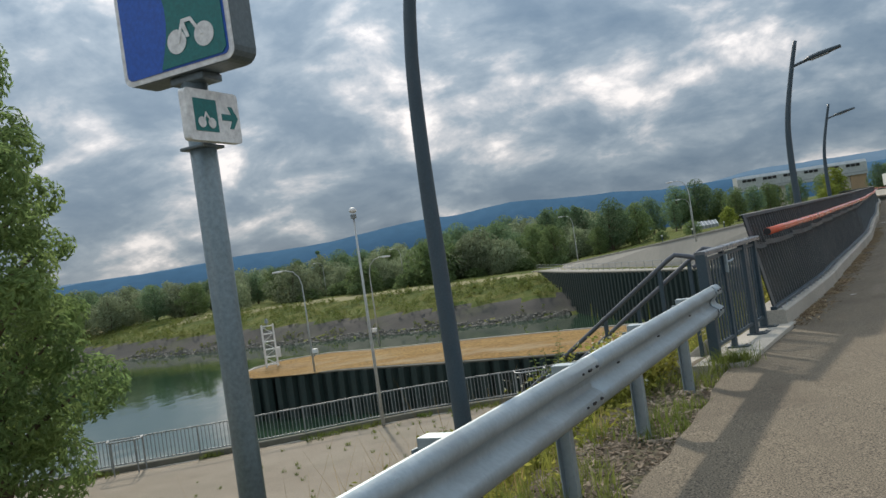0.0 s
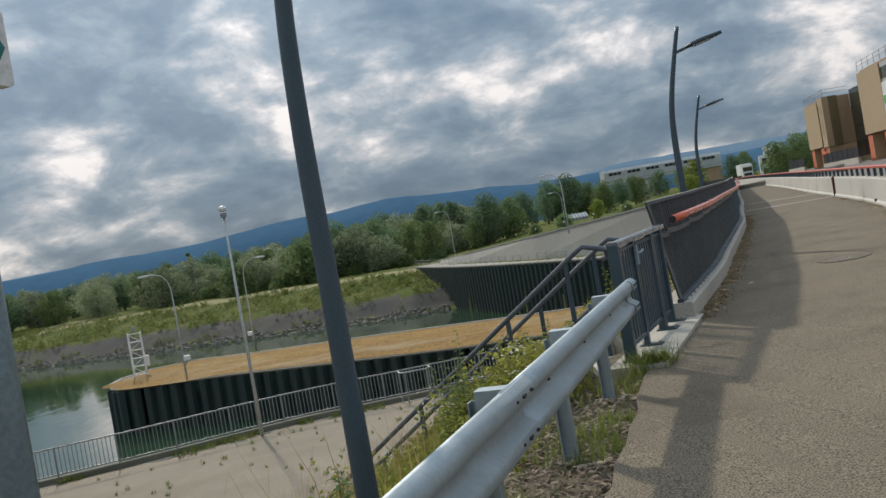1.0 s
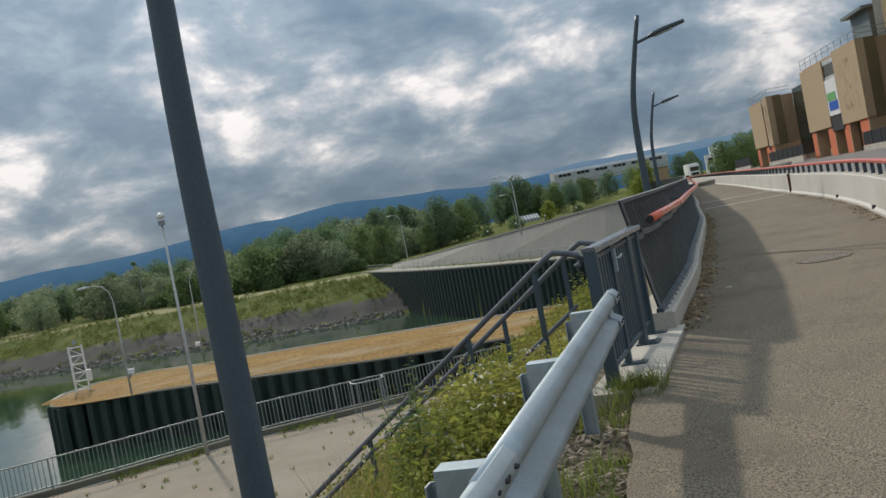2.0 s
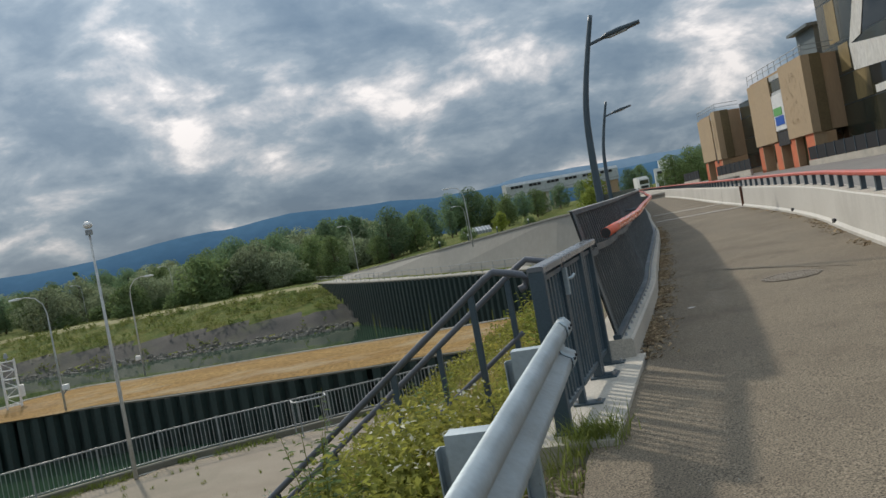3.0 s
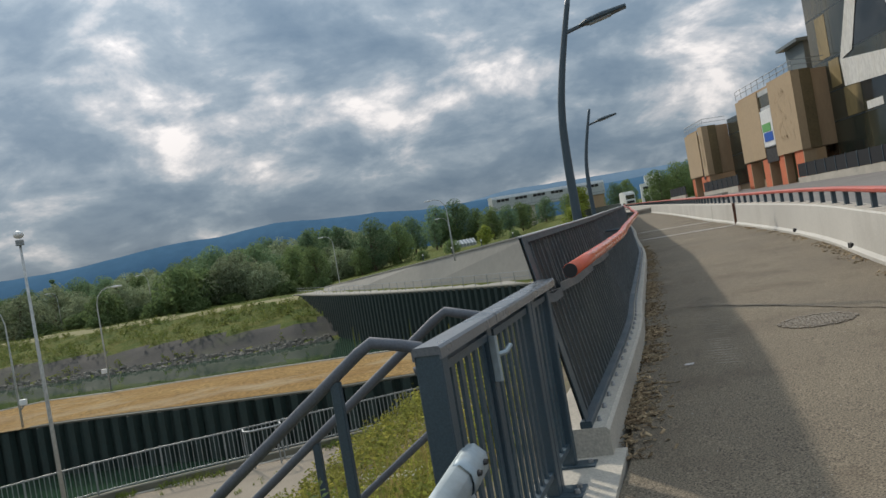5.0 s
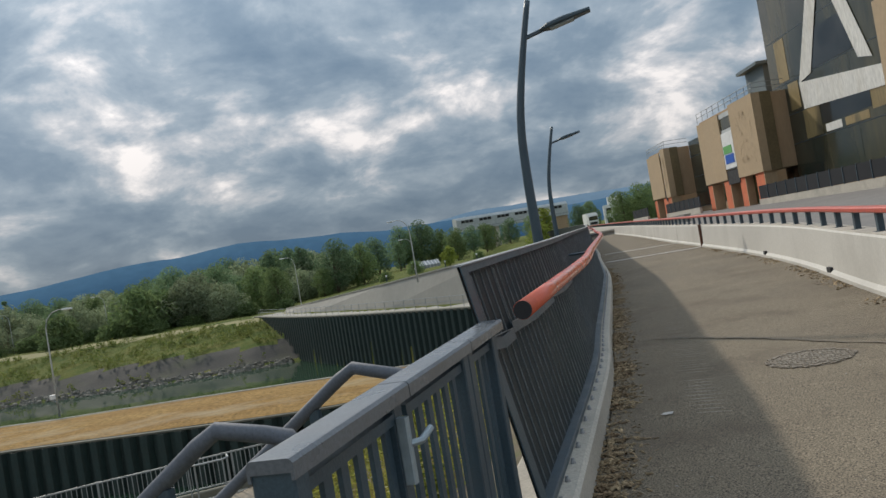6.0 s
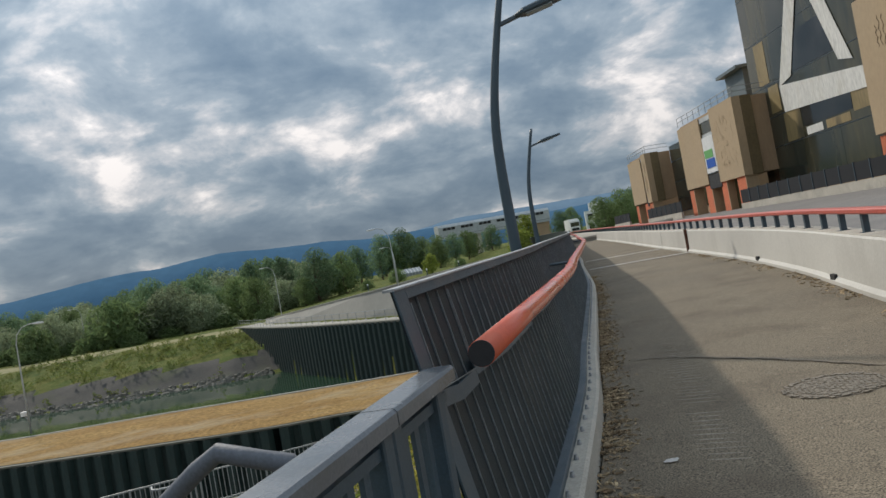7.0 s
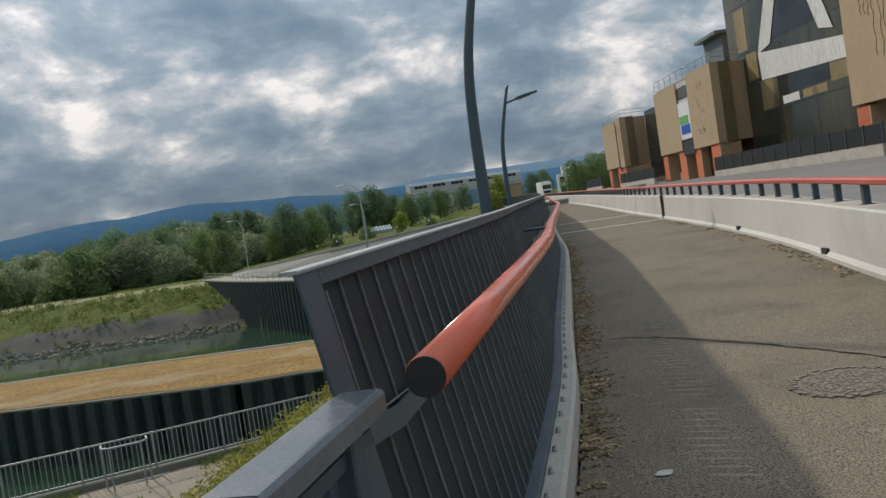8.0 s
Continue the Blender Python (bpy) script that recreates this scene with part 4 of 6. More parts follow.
def stair_rail(base, inward, lower):
    top = root("stair_handrail", "anthracite tubular stair handrail with a curled end", "handrail", group="stair handrails")
    z = 0.92

    def g(s, h):
        q = base + ST_N * s
        return Vector((q.x, q.y, h - max(0.0, s) * ST_SLOPE))
    c = base + Vector((0.24, -0.06, 0)) + inward * 0.02
    pts = [g(ST_RUN, z), g(ST_RUN / 2, z), g(0.04, z), g(-0.03, z + 0.012), Vector((c.x - 0.1, c.y + 0.02, z - 0.02)), Vector((c.x - 0.03, c.y, z - 0.04)), Vector((c.x, c.y, z - 0.08)), Vector((c.x - 0.02, c.y, z - 0.125)), Vector((c.x - 0.06, c.y + 0.01, z - 0.14))]
    part("tube", tube(pts, 0.0255, 12), M["grey_paint"], top, smooth=True)
    for s in (0.16, 0.85, 2.0, 3.2, 4.4, 5.6, 6.5):
        bm = bmesh.new()
        sweep(bm, [g(s, z - 0.02), g(s, -0.25)], rect(0.03, 0.045, 0.004), up=ST_N)
        part("post", bm, M["anthracite"], top)
    if lower:
        part("lower_tube", tube([g(0.1, 0.42), g(ST_RUN, 0.42)], 0.021, 10), M["grey_paint"], top)


stair_rail(ST_A, ST_D, False)
stair_rail(ST_B, -ST_D, True)

# ---- street lamps with bowed masts ----


def MAST_PTS(prof, k):
    """The mast's centre line, rounded by a spline."""
    line = smooth_line([(a * k, 0, b * k) for a, b in prof], 0.05)
    return [line[round(i * (len(line) - 1) / 27)] for i in range(28)]


def bowed_lamp(x, y, z, k=1.0, r=0.068):
    top = root("street_lamp", "anthracite street lamp with a bowed mast and flat arm", "street lamp", (x, y, z), "bowed street lamps", turn=-22)
    prof = [(0, 0), (0, 0.8), (-0.005, 1.5), (-0.01, 2.2), (0.015, 2.85), (0.10, 3.4), (0.25, 4.05), (0.38, 4.55)]
    bm = bmesh.new()
    sweep(bm, MAST_PTS(prof, k), circle(r, 14), scales=[lerp(1.15, 0.55, (i / 27) ** 1.3) for i in range(28)], up=Vector((0, 1, 0)))
    part("mast", bm, M["anthracite"], top, smooth=True)
    bm = bmesh.new()
    add_box(bm, (-0.17, -0.17, -0.25), (0.17, 0.17, 0.03), bevel=0.01)
    part("foot", bm, M["concrete"], top)
    bm = bmesh.new()
    sweep(bm, [(a * k, 0, b * k) for a, b in [(0.25, 4.06), (0.66, 4.16)]], rect(0.05, 0.05, 0.008))
    part("arm", bm, M["anthracite"], top)
    bm = bmesh.new()
    sweep(bm, [(a * k, 0, b * k) for a, b in [(0.48, 4.125), (0.59, 4.15), (0.79, 4.19), (1.16, 4.255)]], rect(0.24, 0.075, 0.02), scales=[0.35, 0.9, 1.0, 0.62])
    head = part("luminaire", bm, M["anthracite"], top)
    bm = bmesh.new()
    sweep(bm, [(a * k, 0, b * k) for a, b in [(0.62, 4.112), (0.94, 4.175)]], rect(0.16, 0.01))
    part("lens", bm, M["galv"], head)


bowed_lamp(4.51, 17.37, -0.08)
bowed_lamp(8.96, 30.5, 0.05)
bowed_lamp(-0.735, 4.87, ground_z(-0.735, 4.87), r=0.049)

# ---- pale masts on terrace, island and far bank ----


def mast(x, y, z, h, kind, turn=0.0, mats=None, camera_box=False):
    top = root("light_mast", "slender pale light mast", "light mast", (x, y, z), "light masts", turn=turn)
    if kind == "ball":
        part("pole", tube([(0, 0, 0), (0, 0, h * 0.5), (0, 0, h - 0.3)], 0.075, 10, [1.0, 0.75, 0.48]), M["mast"], top, smooth=True)
        bm = bmesh.new()
        bmesh.ops.create_uvsphere(bm, u_segments=16, v_segments=10, radius=0.15, matrix=Matrix.Translation((0, 0, h - 0.1)) @ Matrix.Diagonal((1, 1, 0.8, 1)))
        head = part("lamp_head", bm, M["white_paint"], top, "white round lamp head", smooth=True)
        part("collar", tube([(0, 0, h - 0.42), (0, 0, h - 0.26)], 0.12, 10), M["galv_dull"], head)
    else:
        b = 1.6
        pts = [(0, 0, 0), (0, 0, h * 0.55), (0.02, 0, h - 1.5), (0.12 * b, 0, h - 0.75), (0.42 * b, 0, h - 0.2), (0.8 * b, 0, h - 0.02), (1.15 * b, 0, h - 0.02)]
        part("pole", tube(pts, 0.085, 8, [1.1, 0.8, 0.6, 0.5, 0.45, 0.45, 0.4]), M["mast"], top, smooth=True)
        bm = bmesh.new()
        sweep(bm, [(1.0 * b, 0, h - 0.03), (1.2 * b, 0, h - 0.05), (1.55 * b, 0, h - 0.07)], rect(0.32, 0.2, 0.05), scales=[0.5, 1, 0.7])
        part("lamp_head", bm, M["white_paint"], top)
    if camera_box:
        bm = bmesh.new()
        add_box(bm, (-0.55, -0.18, 1.55), (-0.05, 0.18, 1.95), bevel=0.04)
        part("signal_box", bm, M["white_paint"], top, "white signal box clamped to the pole")
        part("clamp", tube([(-0.3, 0, 1.5), (-0.12, 0, 1.3), (0, 0, 1.25)], 0.06, 6), M["galv_dull"], top)


mast(-8.2, 31.8, TERRACE_Z, 8.6, "ball")
mast(-21.0, 84.2, ISLAND_Z, 9.2, "arm", -5, camera_box=True)
mast(-23.4, 69.6, ISLAND_Z, 9.0, "arm", 185, camera_box=True)
mast(0.6, 158, QUAY_Z, 10.0, "arm", 185)
mast(-14.5, 235, -3.9, 10.5, "arm", 185)
mast(-40.5, 195, -4, 9.5, "arm", 185)
mast(-63, 205, -4, 9.0, "arm", 185)
mast(-92, 215, -4, 9.0, "arm", 185)
mast(14.5, 103, -1.0, 7.5, "arm", 185)
mast(23, 165, -0.9, 7.0, "arm", 185)


def make_ladder_tower():
    top = root("signal_tower", "small white lattice tower with a lamp", "lattice tower", (-30.2, 77.5, ISLAND_Z), turn=15)
    for px in (-0.55, 0.55):
        for py in (-0.4, 0.4):
            part("leg", tube([(px, py, 0), (px, py, 4.2)], 0.05, 6), M["white_paint"], top)
    for k in range(6):
        z = 0.3 + k * 0.75
        for py in (-0.4, 0.4):
            part("rung", tube([(-0.55, py, z), (0.55, py, z)], 0.04, 6), M["white_paint"], top)
    for k in range(5):
        z = 0.3 + k * 0.75
        s = 1 if k % 2 else -1
        part("brace", tube([(-0.55 * s, -0.4, z), (0.55 * s, -0.4, z + 0.75)], 0.03, 6), M["white_paint"], top)
    bm = bmesh.new()
    add_box(bm, (0.55, -0.2, 0.9), (0.95, 0.2, 1.9), bevel=0.03)
    part("cabinet", bm, M["white_paint"], top)
    bm = bmesh.new()
    bmesh.ops.create_cone(bm, cap_ends=True, segments=10, radius1=0.2, radius2=0.12, depth=0.4, matrix=Matrix.Translation((0, 0, 4.55)))
    part("lamp", bm, M["galv_dull"], top)
    part("lamp_post", tube([(0, 0, 4.0), (0, 0, 4.4)], 0.05, 6), M["galv_dull"], top)


make_ladder_tower()

def bollard_light(x, y):
    z = ground_z(x, y)
    top = root("bollard_light", "short dark bollard light with a white head on the grass", "bollard light", (x, y, z), "bollard lights")
    part("post", tube([(0, 0, -0.2), (0, 0, 1.15)], 0.11, 8), M["anthracite"], top)
    part("head", tube([(0, 0, 1.15), (0, 0, 1.45), (0, 0, 1.55)], 0.17, 10, [0.8, 1.0, 0.5]), M["white_paint"], top, "white lamp head")


for x, y in ((19, 184), (25, 181), (31, 178), (37.5, 176)):
    bollard_light(x, y)

# ---- route sign ----


def make_sign():
    px, py = -1.265, 3.01
    gz = ground_z(px, py)
    top = root("route_sign", "cycle route sign on a grey steel pole", "sign", (px, py, gz))
    h = 2.4 - gz
    bm = tube([(0, 0, -0.2), (0, 0, h)], 0.050, 20)
    part("pole", bm, M["sign_pole"], top, smooth=True)
    # lower plate with arrow, turned to the path
    m1 = Matrix.Translation((0, 0, 1.882 - gz)) @ Matrix.Rotation(radians(72), 4, "Z")

    def plate(bm, x0, x1, z0, z1, y0, y1, m_, r):
        outl = []
        for cx, cz, a0 in ((x1 - r, z1 - r, 0), (x0 + r, z1 - r, 90), (x0 + r, z0 + r, 180), (x1 - r, z0 + r, 270)):
            for k in range(5):
                a = radians(a0 + 22.5 * k)
                outl.append((cx + r * math.cos(a), cz + r * math.sin(a)))
        f = [bm.verts.new(m_ @ Vector((x, y0, z))) for x, z in outl]
        b = [bm.verts.new(m_ @ Vector((x, y1, z))) for x, z in outl]
        n = len(outl)
        bm.faces.new(f)
        bm.faces.new(b[::-1])
        for k in range(n):
            bm.faces.new((f[k], f[(k + 1) % n], b[(k + 1) % n], b[k]))
    bm = bmesh.new()
    plate(bm, -0.15, 0.13, -0.095, 0.095, -0.085, -0.055, m1, 0.015)
    low = part("arrow_plate", bm, M["white_paint"], top, "white plate with green bicycle and arrow")

    def flat(name, pts, mt, y, m_, par):
        bm = bmesh.new()
        a = [bm.verts.new(m_ @ Vector((x, y, z))) for x, z in pts]
        b = [bm.verts.new(m_ @ Vector((x, y + 0.002, z))) for x, z in pts]
        n = len(pts)
        bm.faces.new(a)
        bm.faces.new(b[::-1])
        for k in range(n):
            bm.faces.new((a[k], a[(k + 1) % n], b[(k + 1) % n], b[k]))
        return part(name, bm, mt, par)

    def disc(cx, cz, r):
        return [(cx + r * math.cos(2 * math.pi * k / 18), cz + r * math.sin(2 * math.pi * k / 18)) for k in range(18)]
    flat("green_square", [(-0.115, -0.06), (0.005, -0.06), (0.005, 0.06), (-0.115, 0.06)], M["sign_green"], -0.087, m1, low)
    for cx in (-0.082, -0.03):
        flat("wheel_disc", disc(cx, -0.028, 0.02), M["white_paint"], -0.0895, m1, low)
    flat("frame_bar", [(-0.082, -0.03), (-0.062, 0.012), (-0.058, 0.012), (-0.03, -0.03), (-0.036, -0.03), (-0.06, 0.0), (-0.074, -0.03)], M["white_paint"], -0.092, m1, low)
    flat("arrow", [(0.03, -0.012), (0.085, -0.012), (0.068, -0.042), (0.09, -0.042), (0.118, 0.0), (0.09, 0.042), (0.068, 0.042), (0.085, 0.012), (0.03, 0.012)], M["sign_green"], -0.087, m1, low)
    # large board above, turned the other way
    m2 = Matrix.Translation((0.0, 0.0, 2.05 - gz)) @ Matrix.Rotation(radians(-17), 4, "Z")
    bm = bmesh.new()
    plate(bm, -0.27, 0.27, 0.0, 0.66, -0.07, 0.05, m2, 0.05)
    board = part("board", bm, M["sign_back"], top, "blue and green board in a white border")
    bm = bmesh.new()
    plate(bm, -0.267, 0.267, 0.003, 0.657, -0.074, -0.0705, m2, 0.038)
    part("white_border", bm, M["white_paint"], board)
    bm = bmesh.new()
    plate(bm, -0.247, 0.247, 0.023, 0.637, -0.0775, -0.0745, m2, 0.025)
    part("blue_field", bm, M["sign_blue"], board)
    green = [(-0.07, 0.03)] + [(-0.07 + 0.05 * math.sin(k * 0.45), 0.03 + 0.055 * k) for k in range(1, 10)] + [(0.235, 0.60), (0.24, 0.05), (0.22, 0.03)]
    flat("green_field", green, M["sign_green"], -0.081, m2, board)
    for cx in (0.02, 0.15):
        flat("wheel_disc", disc(cx, 0.115, 0.045), M["white_paint"], -0.084, m2, board)
    flat("frame_bar", [(0.02, 0.105), (0.055, 0.19), (0.10, 0.19), (0.15, 0.115), (0.135, 0.115), (0.095, 0.175), (0.068, 0.175), (0.085, 0.12), (0.07, 0.12), (0.055, 0.16), (0.035, 0.105)], M["white_paint"], -0.0865, m2, board)
    bm = bmesh.new()
    add_box(bm, (-0.07, -0.05, -0.03), (0.09, 0.06, 0.0), m2, 0.006)
    part("clamp", bm, M["sign_back"], top)
    bm = bmesh.new()
    add_box(bm, (-0.06, -0.055, -0.11), (0.06, 0.06, -0.097), m1, 0.004)
    part("clamp", bm, M["sign_back"], top)


M["sign_pole"] = mat("blue_grey_pole_steel", (0.13, 0.17, 0.18), (0.17, 0.21, 0.22), 3.0, 0.38, 0.05, metal=0.3, fine=60)
M["sign_back"] = mat("sign_casing_grey", (0.10, 0.13, 0.14), (0.13, 0.16, 0.17), 3.0, 0.5, 0.05, metal=0.2)
M["sign_blue"] = mat("sign_blue", (0.012, 0.085, 0.40), (0.016, 0.10, 0.46), 2.0, 0.4, 0.0)
M["sign_green"] = mat("sign_green", (0.006, 0.14, 0.135), (0.008, 0.165, 0.155), 2.0, 0.4, 0.0)
make_sign()

# ---- fins and bolts of the panel fence ----


def make_fins():
    far = bmesh.new()
    for i, (p, t) in enumerate(FSAMP):
        u = i * FIN_STEP
        if i < 1 or p.y > 95:
            continue
        up_ = Vector((t.x, t.y, 0))
        spans = ((0.02, field_foot(u) - 0.04), (field_foot(u) - 0.005, 0.96))
        for lo, hi in spans:
            bm = bmesh.new() if p.y < 32 else far
            sweep(bm, [fence_point(p, t, lo, 0.014), fence_point(p, t, hi, 0.014)], rect(0.006, 0.004), up=up_)
            if bm is not far:
                part("fin", bm, M["fin"], FENCE)
    tagged(part("far_fins", far, M["fin"], FENCE), kind="stuff")
    bolt = bmesh.new()
    bmesh.ops.create_cone(bolt, cap_ends=True, segments=8, radius1=0.016, radius2=0.009, depth=0.03)
    me = bpy.data.meshes.new("bolt")
    bolt.to_mesh(me)
    bolt.free()
    me.materials.append(M["bolt"])
    for i, (p, t) in enumerate(FSAMP):
        if i % 2 == 1 and p.y < 26:
            ob = part("bolt", me, None, FENCE)
            q = fence_point(p, t, 0.0, -0.06)
            ob.location = (q.x, q.y, q.z - 0.005)


make_fins()

# ---- power station front beyond the road ----


def FX(y, back=0.0):
    """Front line of the towers; back moves it away from the road."""
    return 43.6 + 0.19 * (y - 75) + back


def bx(y, z, back=0.0):
    return Vector((FX(y, back), y, z))


def quad_slab(pts, thick, mt, name, parent, label=""):
    """A slab lying on the front plane, standing out towards the road."""
    bm = bmesh.new()
    n = len(pts)
    f = [bm.verts.new(p - Vector((thick, 0, 0))) for p in pts]
    b = [bm.verts.new(p) for p in pts]
    bm.faces.new(f)
    bm.faces.new(b[::-1])
    for k in range(n):
        bm.faces.new((f[k], f[(k + 1) % n], b[(k + 1) % n], b[k]))
    return part(name, bm, mt, parent, label)


def solid(y0, y1, b0, b1, z0, z1, mt, name, parent, label=""):
    bm = bmesh.new()
    vs = [bm.verts.new(bx(y, z, b)) for z in (z0, z1) for y, b in ((y0, b0), (y1, b0), (y1, b1), (y0, b1))]
    for q in ((0, 1, 2, 3), (4, 5, 6, 7), (0, 1, 5, 4), (1, 2, 6, 5), (2, 3, 7, 6), (3, 0, 4, 7)):
        bm.faces.new([vs[k] for k in q])
    return part(name, bm, mt, parent, label)


def gz_b(y):
    return pz(FX(y), y)


M["olive_clad"] = mat("olive_cladding", (0.13, 0.095, 0.045), (0.17, 0.125, 0.06), 0.3, 0.8, 0.1, fine=5)
M["groove"] = mat("dark_groove", (0.10, 0.065, 0.03), (0.14, 0.09, 0.045), 1.0, 0.9, 0.1)


def tower(y0, y1, zt, gap, sign):
    """A boxed stair tower on orange legs, its road side in two ochre panels."""
    top = root("stair_tower", "ochre clad tower block raised on orange legs", "tower", group="stair towers")
    z0 = 4.2
    solid(y0 + 0.15, y1 - 0.15, 0.3, 3.6, z0 + 0.1, zt - 0.1, M["brown"], "core", top, "brown side cladding")
    g0, g1 = gap
    solid(y0, g0, -0.05, 0.8, z0, zt, M["ochre"], "cladding_panel", top)
    solid(g1, y1, -0.05, 0.8, z0 + 0.15, zt - 0.35, M["ochre"], "cladding_panel", top)
    solid(y0 - 0.05, y0 + 0.35, 0.8, 1.9, z0, zt, M["olive_clad"], "corner_panel", top, "olive corner cladding")
    solid(g0 + 0.02, g1 - 0.02, 0.1, 0.6, zt - 2.0, zt - 0.9, M["dark_glass"], "window", top)
    solid(g0 + 0.02, g1 - 0.02, 0.06, 0.6, zt - 0.88, zt - 0.4, M["grey_clad"], "lintel", top)
    solid(g0 + 0.02, g1 - 0.02, 0.12, 0.6, z0 + 1.1, zt - 2.05, M["grey_clad"], "infill", top)
    if sign:
        s = solid(g0 + 0.1, g1 - 0.1, -0.04, 0.1, z0 + 1.2, zt - 2.4, M["white_paint"], "banner", top, "white banner with blue and green shapes")
        solid(g0 + 0.4, g1 - 0.5, -0.08, -0.045, z0 + 1.7, z0 + 2.6, M["sign_blue"], "blue_shape", s)
        solid(g0 + 0.7, g1 - 0.3, -0.08, -0.045, z0 + 2.7, z0 + 3.5, M["banner_green"], "green_shape", s)
    # solid black block stands in for the shade inside the recess
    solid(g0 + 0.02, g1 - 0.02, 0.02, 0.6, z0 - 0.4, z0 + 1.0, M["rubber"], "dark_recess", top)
    # low relief on the near panel
    rng = random.Random(int(y0))
    for k in range(0 if y0 < 40 else 46):
        yy, zz = lerp(y0 + 0.8, g0 - 0.8, rng.random()), lerp(z0 + 1.2, zt - 1.2, rng.random())
        pts = [bx(yy + dy * 0.26, zz + dz * 0.26, -0.05) for dy, dz in ((-0.8, -0.5), (0.6, -0.8), (1, 0.4), (-0.3, 0.9))]
        quad_slab(pts, 0.014, M["ochre"], "relief_block", top)
    if y0 < 40:
        for k in range(15):
            yy, zz, ln_ = lerp(g1 + 1.4, y1 - 2.2, k / 14) + rng.uniform(-0.2, 0.2), rng.uniform(zt - 2.6, zt - 1.6), rng.uniform(1.2, 4.6)
            part("groove", tube([bx(yy + 0.10 * math.sin(1.9 * j + k), zz - ln_ * j / 9, -0.055) for j in range(10)], 0.022, 5), M["groove"], top)
    gb = gz_b(y0)
    for a, b in ((y0 + 0.3, y0 + 2.4), (g0 - 1.2, g0 + 0.3), (g1 - 0.2, g1 + 1.6), (y1 - 1.6, y1 - 0.2)):
        leg = solid(a, b, 0.1, 1.3, gb - 0.4, z0 + 0.02, M["orange_wall"], "leg", top, "orange rendered leg")
        solid(a - 0.12, a, 0.08, 1.32, gb - 0.4, z0, M["ochre"], "edge_strip", leg)
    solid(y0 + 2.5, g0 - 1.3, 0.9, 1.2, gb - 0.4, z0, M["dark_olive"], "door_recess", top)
    # roof railing
    for h in (0.45, 0.9):
        part("roof_rail", tube([bx(y1, zt + h, 0.15), bx(y0, zt + h, 0.15), bx(y0, zt + h, 3.4)], 0.03, 6), M["galv_dull"], top)
    n = 9
    for k in range(n + 1):
        y = lerp(y0, y1, k / n)
        part("roof_post", tube([bx(y, zt - 0.1, 0.15), bx(y, zt + 0.95, 0.15)], 0.03, 6), M["galv_dull"], top)


M["banner_green"] = mat("banner_green", (0.10, 0.33, 0.09), (0.13, 0.38, 0.11), 1.0, 0.6, 0.0)
M["dark_olive"] = mat("dark_olive_door", (0.05, 0.045, 0.015), (0.08, 0.07, 0.025), 0.6, 0.6, 0.05)
tower(76.2, 93.2, 11.45, (82.6, 86.0), True)
tower(108.5, 118.0, 10.6, (110.5, 111.2), False)
tower(31.0, 53.9, 13.2, (41, 44), False)


def glass_hall(y0, y1, zt, reflection_marks):
    top = root("turbine_hall", "tall dark glazed hall with bronze reflections painted on", "building", group="glazed halls")
    B = 3.6
    solid(y0, y1, B, B + 14, pz(FX(y0), y0) - 0.5, zt, M["brown"], "body", top)
    gz0 = gz_b(y0)
    ny = max(3, int((y1 - y0) / 4.2))
    zs = [gz0 + 0.9, 6.2, 8.9, 11.8, 16.0, 20.5, zt]
    zs = [z for z in zs if z < zt] + [zt]
    for i in range(ny):
        a, b = lerp(y0, y1, i / ny), lerp(y0, y1, (i + 1) / ny)
        for j, (u, v) in enumerate(zip(zs, zs[1:])):
            solid(a + 0.02, b - 0.02, B - 0.08, B, u + 0.04, v - 0.04, M["dark_glass"], "pane", top)
    if reflection_marks:
        # sheets painting bronze and white reflections, round the dark opening under the frame
        for p, q, u, v, mt in ((70.2, 73.4, 6.3, 8.85, "bronze"), (59.4, 61.8, 6.9, 8.8, "bronze"), (61.9, 70.0, 7.15, 8.8, "dark_sheet"), (66.8, 69.6, 6.35, 7.0, "facade_white"), (62.4, 66.2, 6.35, 7.0, "bronze"),
                               (73.5, 75.6, 9.2, 11.6, "bronze"), (75.0, 77.2, 12.0, 15.8, "bronze"), (57.4, 59.2, 9.2, 13.0, "bronze"), (63.4, 70.2, 11.9, 15.0, "dark_sheet")):
            solid(p, q, B - 0.105, B - 0.081, u, v, M[mt], "weathered_sheet", top)
    for z in zs:
        solid(y0, y1, B - 0.10, B - 0.02, z - 0.025, z + 0.025, M["anthracite"], "mullion", top)
    if reflection_marks:
        # white slabs draw the tower's reflection as a frame shape
        def fr(name, pts):
            quad_slab([bx(y, z, B - 0.14) for y, z in pts], 0.02, M["facade_white"], name, top, "white frame shape painted as a reflection in the glass")
        fr("frame_bottom", [(72.9, 8.9), (73.1, 11.3), (59.0, 9.75), (59.0, 8.2)])
        fr("frame_left", [(73.1, 11.2), (70.6, 11.6), (66.6, 19.0), (68.6, 19.0)])
        fr("frame_right", [(62.6, 11.0), (60.6, 10.6), (64.6, 19.0), (66.4, 19.0)])


glass_hall(54.2, 79.2, 26.0, True)
glass_hall(93.4, 108.3, 10.9, False)
glass_hall(118.2, 128, 9.5, False)


